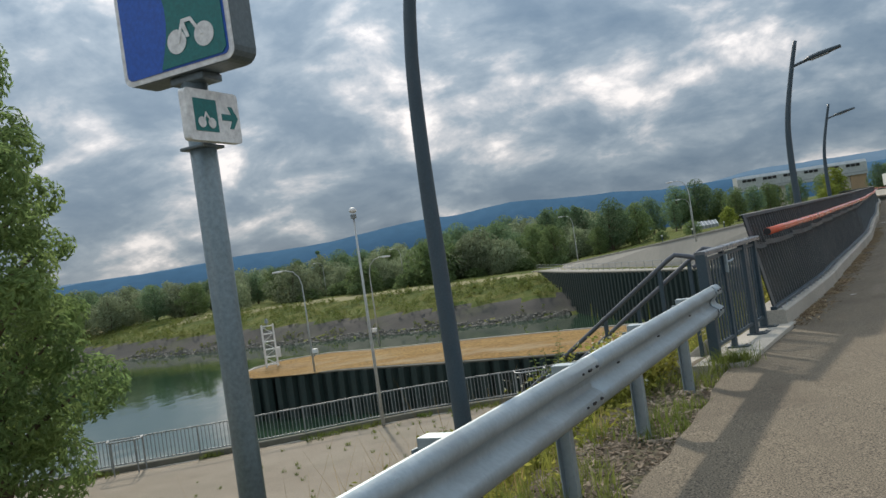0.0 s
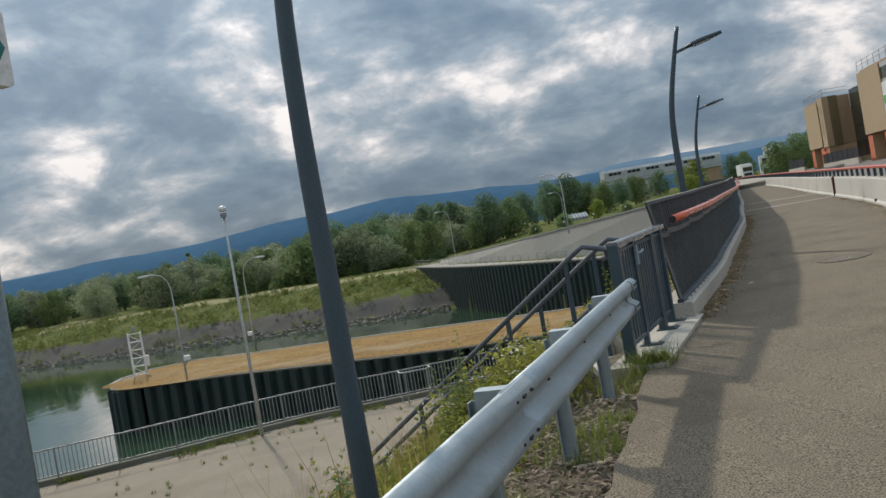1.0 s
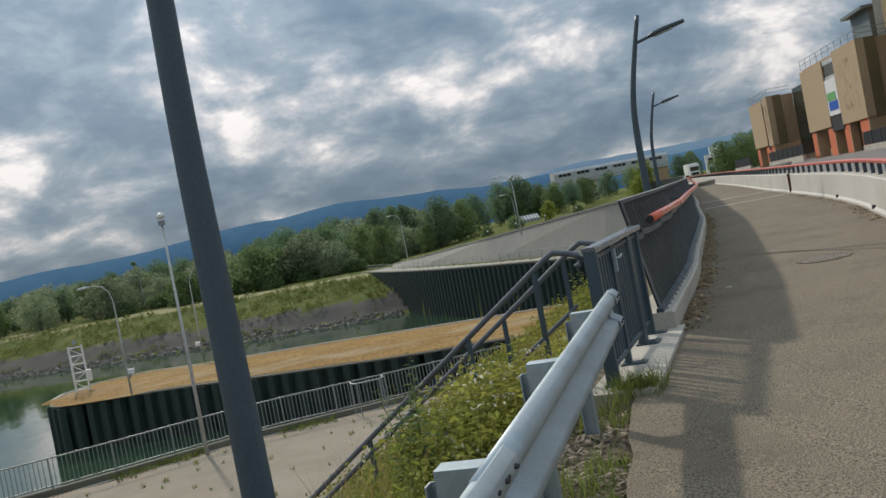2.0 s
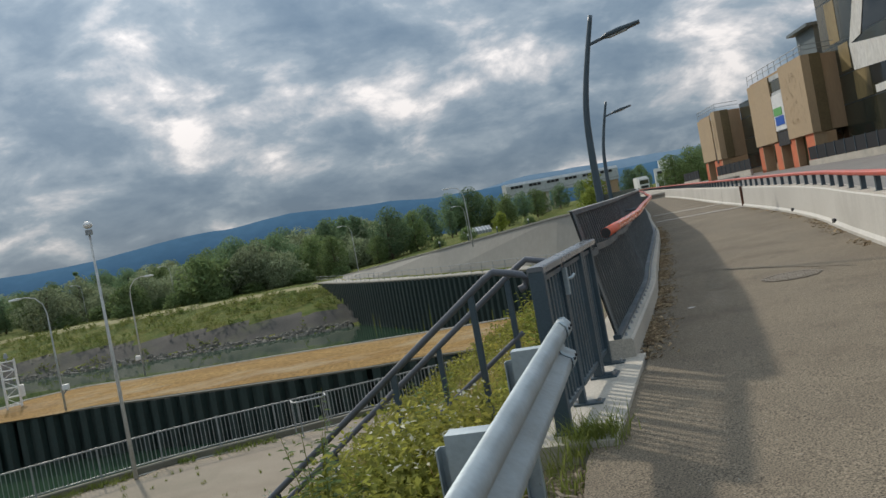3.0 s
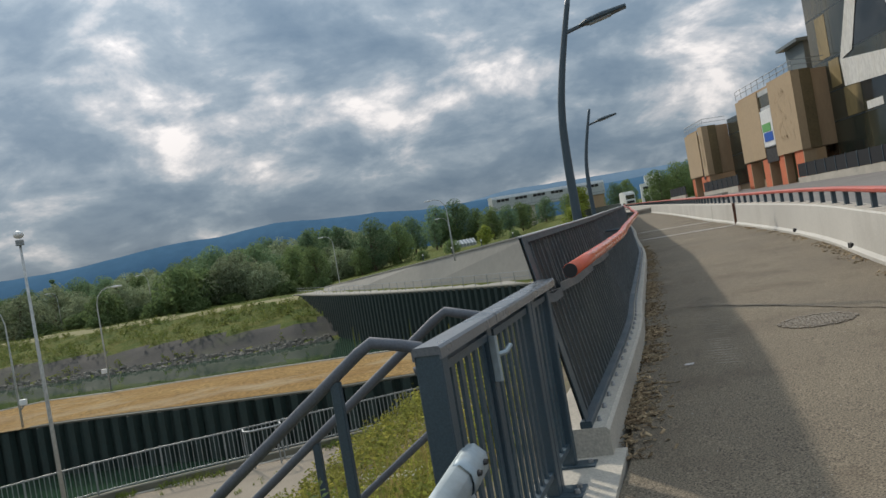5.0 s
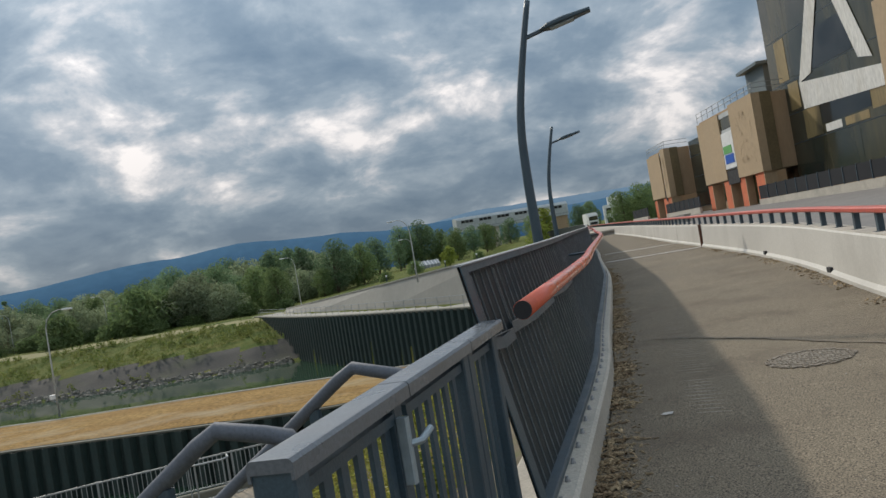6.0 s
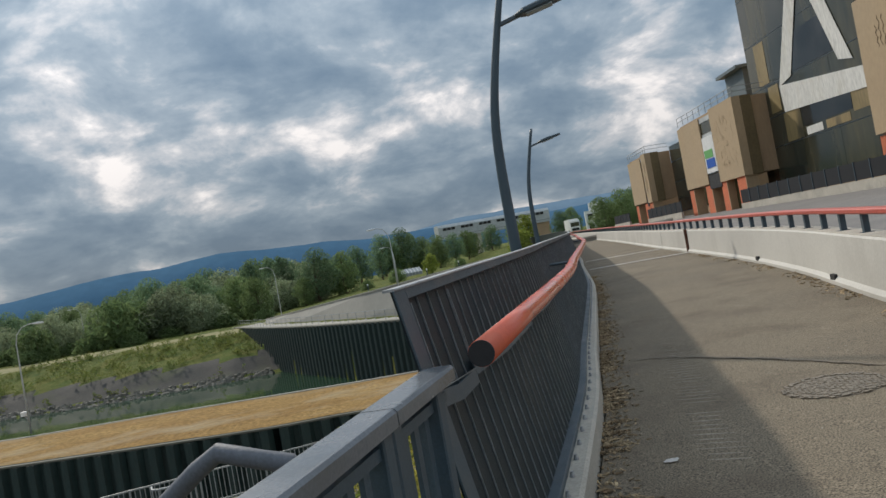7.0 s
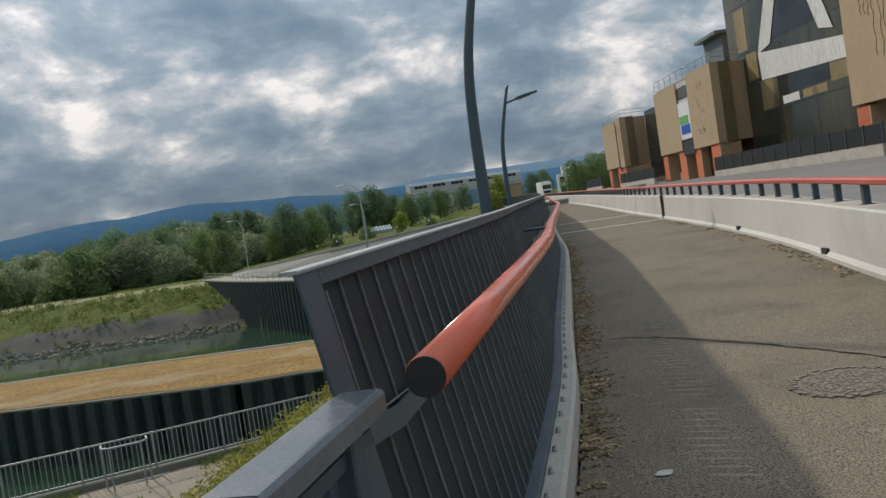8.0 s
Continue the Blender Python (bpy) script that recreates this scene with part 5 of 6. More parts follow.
def base_fence(y0, y1):
    top = root("station_fence", "dark panel fence on a pale low wall", "fence", group="station fences")
    b = -1.2
    zb = gz_b(y0)
    solid(y0, y1, b, b + 0.3, zb - 0.3, zb + 0.65, M["concrete"], "low_wall", top, "pale concrete low wall")
    n = int((y1 - y0) / 1.9)
    for k in range(n):
        a, c = lerp(y0, y1, k / n), lerp(y0, y1, (k + 1) / n)
        solid(a + 0.04, c - 0.04, b + 0.1, b + 0.16, zb + 0.68, zb + 1.85, M["dark_fence"], "panel", top)
        solid(a - 0.04, a + 0.04, b + 0.06, b + 0.2, zb + 0.65, zb + 1.9, M["anthracite"], "post", top)


base_fence(49.5, 75.5)
base_fence(93.5, 108)
base_fence(118.2, 128)
bm = bmesh.new()
for q in ((pose(50.0, 83, 15.0, 0, 0, -11), (-0.6, -1, -4), (4, 4, 0)), (pose(49.7, 83, 15.0, 0, 0, -11), (-1.1, -1.4, 0), (4.4, 4.5, 0.3))):
    add_box(bm, q[1], q[2], q[0])
tagged(part("roof_cabin", bm, M["sign_back"]), "grey cabin with an overhanging flat roof", "cabin")

# ---- far buildings and truck ----


def make_gantry():
    """A long glazed gallery on piers, far down the river."""
    top = root("elevated_gallery", "long pale grey gallery raised on concrete piers", "building", (82, 420, 0), turn=2)
    Lg = 60
    bm = bmesh.new()
    prof = [(0, 12.8), (0, 18.6), (1.2, 19.9), (9, 19.9), (9, 12.8)]
    sweep(bm, [(0, 0, 0), (Lg, 0, 0)], [(-y, z) for y, z in prof])
    part("hull", bm, M["grey_clad"], top)
    for k in range(6):
        bm = bmesh.new()
        x = 2.5 + k * 9.6
        for j in range(3):
            add_box(bm, (x + j * 2.2, -0.12, 16.9 + 0.01 * j), (x + j * 2.2 + 1.9, 0.1, 18.2))
        part("window_strip", bm, M["hole"], top)
    bm = bmesh.new()
    add_box(bm, (0, -0.1, 13.9), (Lg, 0.05, 14.2))
    part("band", bm, M["galv_dull"], top)
    for x in (20, 25, 50, 55):
        bm = bmesh.new()
        add_box(bm, (x, 1, -6), (x + 2.2, 6, 13))
        part("pier", bm, M["concrete"], top)
    bm = bmesh.new()
    add_box(bm, (52, 0.5, 6), (59.5, 7, 12.9))
    part("end_block", bm, M["brown"], top, "rusty brown block under the gallery end")


make_gantry()


def make_truck(x, y, turn):
    z = pz(x, y)
    top = root("truck", "white lorry with a dark windscreen on the road", "truck", (x, y, z), turn=turn)
    bm = bmesh.new()
    add_box(bm, (-1.2, -1.0, 0.55), (1.2, 1.1, 3.3), bevel=0.18)
    cab = part("cab", bm, M["white_paint"], top)
    bm = bmesh.new()
    add_box(bm, (-1.05, -1.03, 1.75), (1.05, -0.95, 2.75), bevel=0.03)
    part("windscreen", bm, M["dark_glass"], cab)
    bm = bmesh.new()
    add_box(bm, (-0.9, -1.04, 0.75), (0.9, -0.96, 1.35), bevel=0.02)
    part("grille", bm, M["rubber"], cab)
    for s in (-0.95, 0.95):
        bm = bmesh.new()
        add_box(bm, (s - 0.16, -1.05, 0.78), (s + 0.16, -0.97, 1.0), bevel=0.02)
        part("headlight", bm, M["galv"], cab)
    bm = bmesh.new()
    add_box(bm, (-1.25, 1.5, 1.0), (1.25, 9.0, 3.7), bevel=0.05)
    part("cargo_box", bm, M["white_paint"], top)
    bm = bmesh.new()
    add_box(bm, (-0.45, -0.5, 0.5), (0.45, 8.8, 1.0))
    part("chassis", bm, M["rubber"], top)
    for yy in (0.3, 6.4, 7.7):
        for s in (-1.0, 1.0):
            bm = bmesh.new()
            bmesh.ops.create_cone(bm, cap_ends=True, segments=20, radius1=0.5, radius2=0.5, depth=0.32, matrix=Matrix.Translation((s, yy, 0.5)) @ Matrix.Rotation(radians(90), 4, "Y"))
            w = part("wheel", bm, M["rubber"], top)
            bm = bmesh.new()
            bmesh.ops.create_cone(bm, cap_ends=True, segments=14, radius1=0.27, radius2=0.24, depth=0.34, matrix=Matrix.Translation((s, yy, 0.5)) @ Matrix.Rotation(radians(90), 4, "Y"))
            part("rim", bm, M["galv_dull"], w)


make_truck(73.7, 203, -12)


def white_house():
    top = root("white_building", "white flat-roofed building with dark windows", "building", (88, 232, 2.2), turn=-20)
    bm = bmesh.new()
    add_box(bm, (0, 0, -2), (9, 10, 6.2))
    add_box(bm, (1.5, 0.5, 6.2), (6, 8, 8.4))
    part("walls", bm, M["white_paint"], top)
    for k in range(4):
        for z in (1.0, 3.8):
            bm = bmesh.new()
            add_box(bm, (0.7 + k * 2.1, -0.08, z), (2.1 + k * 2.1, 0.05, z + 1.5))
            part("window", bm, M["dark_glass"], top)


white_house()


def greenhouse():
    top = root("greenhouse", "low white framed glasshouse on the grass", "greenhouse", (30.5, 228, -1.0), turn=8)
    bm = bmesh.new()
    sweep(bm, [(0, 0, 0), (7.5, 0, 0)], [(-2, 0), (2, 0), (2, 1.2), (0, 2.3), (-2, 1.2)])
    part("shell", bm, M["galv_dull"], top)
    for k in range(9):
        x = k * 0.93
        part("rib", tube([(x, -2.03, 0), (x, -2.03, 1.22), (x, 0, 2.35)], 0.08, 6), M["white_paint"], top)


greenhouse()

# ---- trees ----


def leaf_cloud(rng, blobs, count, size, flat=0.75):
    """Leaf clusters as bent quads on and inside a set of ellipsoids (centre, radii)."""
    vol = [b[1].x * b[1].y * b[1].z for b in blobs]
    tot = sum(v ** 0.7 for v in vol)
    verts, faces = [], []
    for b, v in zip(blobs, vol):
        n = int(count * v ** 0.7 / tot)
        c, r = b
        for _ in range(n):
            d = Vector((rng.gauss(0, 1), rng.gauss(0, 1), rng.gauss(0, 1)))
            if d.length < 1e-3:
                continue
            d.normalize()
            k = 0.62 + 0.48 * rng.random() ** 0.6
            p = c + Vector((d.x * r.x, d.y * r.y, d.z * r.z)) * k
            nrm = (d + Vector((rng.uniform(-1, 1), rng.uniform(-1, 1), rng.uniform(-0.4, 1))) * 0.9).normalized()
            t = nrm.orthogonal().normalized()
            t = (Matrix.Rotation(rng.uniform(0, 6.28), 3, nrm) @ t)
            u = nrm.cross(t)
            s = size * rng.uniform(0.6, 1.35)
            i = len(verts)
            verts += [p - t * s, p + u * s * 0.45 * flat + nrm * s * 0.15, p + t * s, p - u * s * 0.45 * flat + nrm * s * 0.15]
            faces.append((i, i + 1, i + 2, i + 3))
    return verts, faces


def tree_meshes(seed, h, w, trunk, count, size, leaf, shape="round"):
    """Trunk with limbs, and a crown of many leaf clusters, as two meshes."""
    rng = random.Random(seed)
    bm = bmesh.new()
    sweep(bm, [(0, 0, -0.4), (0.05 * w, 0, h * 0.25), (0.02 * w, 0.03 * w, h * 0.55), (0, 0, h * 0.85)], circle(0.022 * h, 8), scales=[1.3, 1.0, 0.6, 0.15])
    blobs = []
    n = {"round": 18, "cone": 12, "egg": 46}[shape]
    for k in range(n):
        a = k * 2.4 + rng.uniform(-0.4, 0.4)
        f = (k + 0.5) / n
        z = h * lerp(trunk, 0.93, f)
        prof = math.sin(math.pi * min(1, 0.18 + 0.78 * f)) if shape == "round" else ((1 - f) * 0.8 + 0.2 if shape == "cone" else min(1.0, 0.62 + 1.7 * f) * (1 - 0.72 * f * f))
        r = w * 0.5 * prof * rng.uniform(0.45, 0.95)
        c = Vector((math.cos(a) * r, math.sin(a) * r, z))
        s = w * rng.uniform(0.15, 0.27) * (0.7 + 0.5 * prof) * (0.62 if shape == "egg" else 1.0)
        blobs.append((c, Vector((s, s, s * rng.uniform(0.65, 0.95)))))
        sweep(bm, [(0, 0, z - h * 0.16), (c.x * 0.5, c.y * 0.5, z - h * 0.06), tuple(c)], circle(0.007 * h, 5), scales=[1.2, 0.8, 0.3])
    me_t = bpy.data.meshes.new("trunk")
    bmesh.ops.recalc_face_normals(bm, faces=bm.faces)
    bm.to_mesh(me_t)
    bm.free()
    me_t.materials.append(M["bark"])
    v, f = leaf_cloud(rng, blobs, count, size)
    return me_t, mesh("crown", v, f, leaf)


KINDS = {}
for i, (nm, h, w, tr, cnt, sz, lf, sh) in enumerate((
        ("dark", 12.0, 9.5, 0.12, 4200, 0.34, "leaf_dark", "round"), ("mid", 11.0, 8.0, 0.08, 4000, 0.33, "leaf_mid", "round"),
        ("olive", 8.5, 8.5, 0.04, 3600, 0.33, "leaf_olive", "round"), ("tall", 15.0, 6.5, 0.10, 4000, 0.34, "leaf_dark", "round"),
        ("bright", 7.0, 5.0, 0.15, 1500, 0.36, "leaf_bright", "round"), ("spire", 14.0, 3.2, 0.06, 1500, 0.36, "leaf_dark", "cone"),
        ("bush", 4.5, 6.0, 0.05, 1400, 0.36, "leaf_mid", "round"), ("mid2", 12.5, 9.0, 0.08, 4200, 0.34, "leaf_mid", "round"))):
    KINDS[nm] = (h, tree_meshes(40 + i, h, w, tr, cnt, sz, M[lf], sh))
LABELS = {"dark": "broad dark green deciduous tree", "mid": "rounded green deciduous tree", "mid2": "large green deciduous tree", "olive": "silvery green willow on the bank", "tall": "tall narrow dark green tree",
          "bright": "small yellow-green young tree", "spire": "slim dark conical tree", "bush": "low rounded green bush"}


def tree(kind, x, y, z, h, turn, wide=1.0, group="trees on the far bank"):
    h0, (tm, cm) = KINDS[kind]
    top = root("tree" if kind != "bush" else "bush", LABELS[kind], "tree" if kind != "bush" else "bush", (x, y, z), group, turn=turn)
    s = h / h0
    top.scale = (s * wide, s * wide, s)
    part("trunk", tm, None, top)
    part("crown", cm, None, top)


def top_slope(az):
    """Rise of the tree line over eye level, by azimuth to the left in degrees."""
    line = [(70, 0.030), (35, 0.026), (27, 0.020), (20, 0.026), (13, 0.028), (8, 0.036), (2, 0.044), (-1, 0.038), (-4, 0.033), (-8, 0.044), (-12, 0.048), (-20, 0.04)]
    for (a, s), (b, t) in zip(line, line[1:]):
        if b <= az <= a:
            return lerp(s, t, (a - az) / (a - b))
    return 0.03


def plant_far_bank():
    rng = random.Random(11)
    n = 0
    for row, (d0, d1, cnt) in enumerate(((192, 222, 46), (225, 262, 56), (268, 320, 60))):
        for k in range(cnt):
            az = lerp(47, -11, (k + rng.uniform(0.1, 0.9)) / cnt)
            d = rng.uniform(d0, d1)
            if az > 20:
                d *= 1.0 + (az - 20) * 0.004
            x, y = -math.sin(radians(az)) * d, math.cos(radians(az)) * d
            if side((x, y), BANK) < 36 and y < 200:
                continue
            if x > 8 and row == 0:
                continue
            if 18 < x < 45 and y < 262:
                continue
            z = ground_z(x, y) - 0.2
            top = 1.3 + d * top_slope(az) * rng.uniform(0.62, 1.03)
            if row == 0:
                top = 1.3 + d * top_slope(az) * rng.uniform(0.3, 0.8)
            h = max(4.5, top - z)
            pool = ("olive", "olive", "mid", "mid2", "olive", "dark") if az > 9 else ("dark", "mid2", "tall", "dark", "mid", "olive")
            if row == 0:
                pool = ("olive", "olive", "olive", "bush", "mid") if az > 5 else ("mid", "dark", "olive", "olive")
            tree(rng.choice(pool), x, y, z, h, rng.uniform(0, 360), rng.uniform(0.85, 1.2))


plant_far_bank()
for k in range(40):
    az = lerp(46, 1, k / 39)
    d = 188 + 22 * (0.5 + 0.5 * math.sin(k * 2.7)) + max(0, az - 20) * 1.2
    x, y = -math.sin(radians(az)) * d, math.cos(radians(az)) * d
    if side((x, y), BANK) > 34:
        tree("bush", x, y, ground_z(x, y) - 0.3, 2.2 + 1.8 * (0.5 + 0.5 * math.sin(k * 5.1)), k * 40, 1.5, "bushes on the far bank")
for x, y, h, kd in ((-27, 208, 13.5, "dark"), (-18, 205, 12.5, "dark"), (-36, 212, 11, "dark"), (-72, 232, 14, "spire"), (10, 214, 13, "dark"), (17, 220, 11, "mid"), (2, 230, 15, "tall"), (-6, 226, 15.5, "tall"), (-1, 238, 16, "tall")):
    tree(kd, x, y, ground_z(x, y) - 0.2, h, x * 13)
for x, y, h, kd in ((33.5, 186, 4.6, "bright"), (26.5, 192, 3.2, "bush"), (20, 196, 2.4, "bush"), (41, 190, 2.2, "bush"), (45, 150, 6.0, "bright"), (39.5, 135, 5.0, "bright")):
    tree(kd, x, y, ground_z(x, y) - 0.2, h, x * 7, group="young trees by the wall")
for x, y, h, kd in ((60, 150, 7.2, "mid"), (64.5, 152, 8.0, "mid2"), (69, 156, 7.5, "dark"), (67, 161, 5.6, "bush"), (75, 170, 8.5, "mid2"), (50, 262, 8, "mid"), (57, 270, 9, "dark"), (64, 282, 9.5, "mid2"), (44, 300, 15, "dark"), (37, 295, 14, "dark"), (70, 300, 9, "mid"), (80, 310, 10, "dark"), (92, 320, 10, "mid2"), (104, 300, 10, "dark"), (116, 320, 11, "mid")):
    tree(kd, x, y, pz(x, y) - 1.2, h, x * 11, group="trees beyond the road")


def near_tree():
    top = root("tree", "large leafy green tree beside the river", "tree", (-17.6, 22.0, TERRACE_Z))
    tm, cm = tree_meshes(5, 15.4, 7.4, 0.10, 38000, 0.13, M["leaf_deep"], "egg")
    part("trunk", tm, None, top)
    part("crown", cm, None, top)


near_tree()

# ---- small growth: weeds on the slope, tufts, bank scrub ----


def blade_mesh(name, spots, rng, mt, h, w, n, lean=0.5):
    """Upright tapering blades or stalks at the spots."""
    verts, faces = [], []
    for x, y, z, k in spots:
        for _ in range(n):
            a = rng.uniform(0, 6.28)
            d = Vector((math.cos(a), math.sin(a), 0))
            s = Vector((-d.y, d.x, 0)) * w * rng.uniform(0.6, 1.2)
            p = Vector((x + rng.gauss(0, 0.06) * k, y + rng.gauss(0, 0.06) * k, z))
            hh = h * k * rng.uniform(0.5, 1.15)
            m1 = p + d * hh * lean * 0.3 + Vector((0, 0, hh * 0.6))
            tip = p + d * hh * lean + Vector((0, 0, hh))
            i = len(verts)
            verts += [p - s, p + s, m1 + s * 0.7, m1 - s * 0.7, tip]
            faces += [(i, i + 1, i + 2, i + 3), (i + 3, i + 2, i + 4)]
    return mesh(name, verts, faces, mt)


def leafy_mesh(name, spots, rng, mt, h, size, n):
    """Leaves scattered up short stems."""
    verts, faces = [], []
    for x, y, z, k in spots:
        lx, ly = rng.gauss(0, 0.18), rng.gauss(0, 0.18)
        for _ in range(n):
            f = rng.random() ** 0.7
            p = Vector((x + lx * f * k + rng.gauss(0, 0.07) * k, y + ly * f * k + rng.gauss(0, 0.07) * k, z + h * k * f))
            nrm = Vector((rng.gauss(0, 0.7), rng.gauss(0, 0.7), 1)).normalized()
            t = Matrix.Rotation(rng.uniform(0, 6.28), 3, nrm) @ nrm.orthogonal().normalized()
            u = nrm.cross(t)
            s = size * rng.uniform(0.5, 1.3)
            i = len(verts)
            verts += [p, p + t * s * 0.5 + u * s * 0.3, p + t * s - nrm * s * 0.2, p + t * s * 0.5 - u * s * 0.3]
            faces.append((i, i + 1, i + 2, i + 3))
    return mesh(name, verts, faces, mt)


def on_slope(rng, s0, s1, d0, d1):
    """A random spot by the distance behind the rail's end and to its left."""
    d, s = rng.uniform(d0, d1), rng.uniform(s0, s1)
    q = RAIL_END - RAIL_DIR * d + RAIL_LEFT * s
    return q.x, q.y


def off_stairs(x, y):
    v = Vector((x, y, 0)) - (ST_A + ST_B) / 2
    return not (-0.4 < v.dot(ST_N) < 7.2 and abs(v.dot(ST_D)) < 0.6)


def plant_slope():
    rng = random.Random(3)
    spots, far, grass = [], [], []
    for _ in range(7500):
        x, y = on_slope(rng, 0.45, 8.6, -7.5, 9)
        if off_stairs(x, y) and noise.noise((x * 0.5, y * 0.5, 1)) > -0.35:
            d = side((x, y), LEFTLINE)
            if d < 1.1 and rng.random() < 0.7:
                continue
            k = rng.uniform(0.55, 1.15) * (1.4 if 1.0 < d < 3.2 and y < 7.5 else 0.6 if d < 1.0 else 1.0)
            (spots if rng.random() < 0.55 else grass).append((x, y, ground_z(x, y) - 0.03, k))
    for _ in range(420):
        x, y = rng.gauss(0.35, 0.35), rng.gauss(8.5, 0.55)
        if off_stairs(x, y) and side((x, y), LEFTLINE) > 0.35:
            spots.append((x, y, ground_z(x, y) - 0.03, rng.uniform(0.8, 1.5)))
    for _ in range(1500):
        x, y = on_slope(rng, 0.5, 8.5, -22, -7.5)
        if off_stairs(x, y):
            far.append((x, y, ground_z(x, y) - 0.03, rng.uniform(0.6, 1.2)))
    tagged(new("weeds", leafy_mesh("weeds", spots, rng, M["weed"], 0.42, 0.058, 34)), "yellow-green weeds covering the slope", "weeds", kind="stuff")
    tagged(new("slope_grass", blade_mesh("slope_grass", grass, rng, M["weed"], 0.45, 0.006, 12)), "long grass on the slope", "grass", kind="stuff")
    tagged(new("dry_stalks", blade_mesh("dry_stalks", [g for g in grass if rng.random() < 0.55], rng, M["weed_dry"], 0.75, 0.0035, 6, 0.35)), "dry brown stalks among the weeds", "grass", kind="stuff")
    tagged(new("slope_scrub", leafy_mesh("slope_scrub", far, rng, M["weed"], 0.6, 0.09, 20)), "green scrub below the fence", "weeds", kind="stuff")
    fl = [(x, y, z + 0.40 * k, k) for x, y, z, k in spots if rng.random() < 0.08]
    tagged(new("umbel_flowers", leafy_mesh("umbel_flowers", fl, rng, M["flower"], 0.05, 0.035, 14)), "small pale umbel flowers", "flowers", kind="stuff")


plant_slope()


def tall_weed(x, y, h, seed, leaf="leaf_mid"):
    rng = random.Random(seed)
    z = ground_z(x, y) - 0.03
    top = root("tall_weed", "tall leafy green weed on the slope", "weed", (x, y, z), "tall weeds")
    for k in range(4):
        dx, dy = rng.gauss(0, 0.12), rng.gauss(0, 0.12)
        hh = h * rng.uniform(0.7, 1.0)
        part("stem", tube([(0, 0, 0), (dx * 0.4, dy * 0.4, hh * 0.5), (dx, dy, hh)], 0.006, 5, [1, 0.8, 0.3]), M["weed"], top)
        verts, faces = [], []
        for j in range(34):
            f = 0.15 + 0.85 * j / 34
            p = Vector((dx * f, dy * f, hh * f))
            a = j * 2.4
            d = Vector((math.cos(a), math.sin(a), rng.uniform(-0.1, 0.7))).normalized()
            s = 0.16 * (1.15 - f) + 0.03
            u = d.cross(Vector((0, 0, 1))).normalized() * s * 0.2
            i = len(verts)
            verts += [p, p + d * s * 0.5 + u, p + d * s - Vector((0, 0, s * 0.25)), p + d * s * 0.5 - u]
            faces.append((i, i + 1, i + 2, i + 3))
        part("leaves", mesh("leaves", verts, faces, M[leaf]), None, top)


tall_weed(-0.40, 9.1, 1.35, 1)
tall_weed(-0.30, 8.6, 1.0, 2)
tall_weed(-1.0, 5.6, 0.9, 3)
tall_weed(2.0, 12.2, 1.1, 4, "leaf_bright")
tall_weed(0.55, 9.9, 0.9, 5)


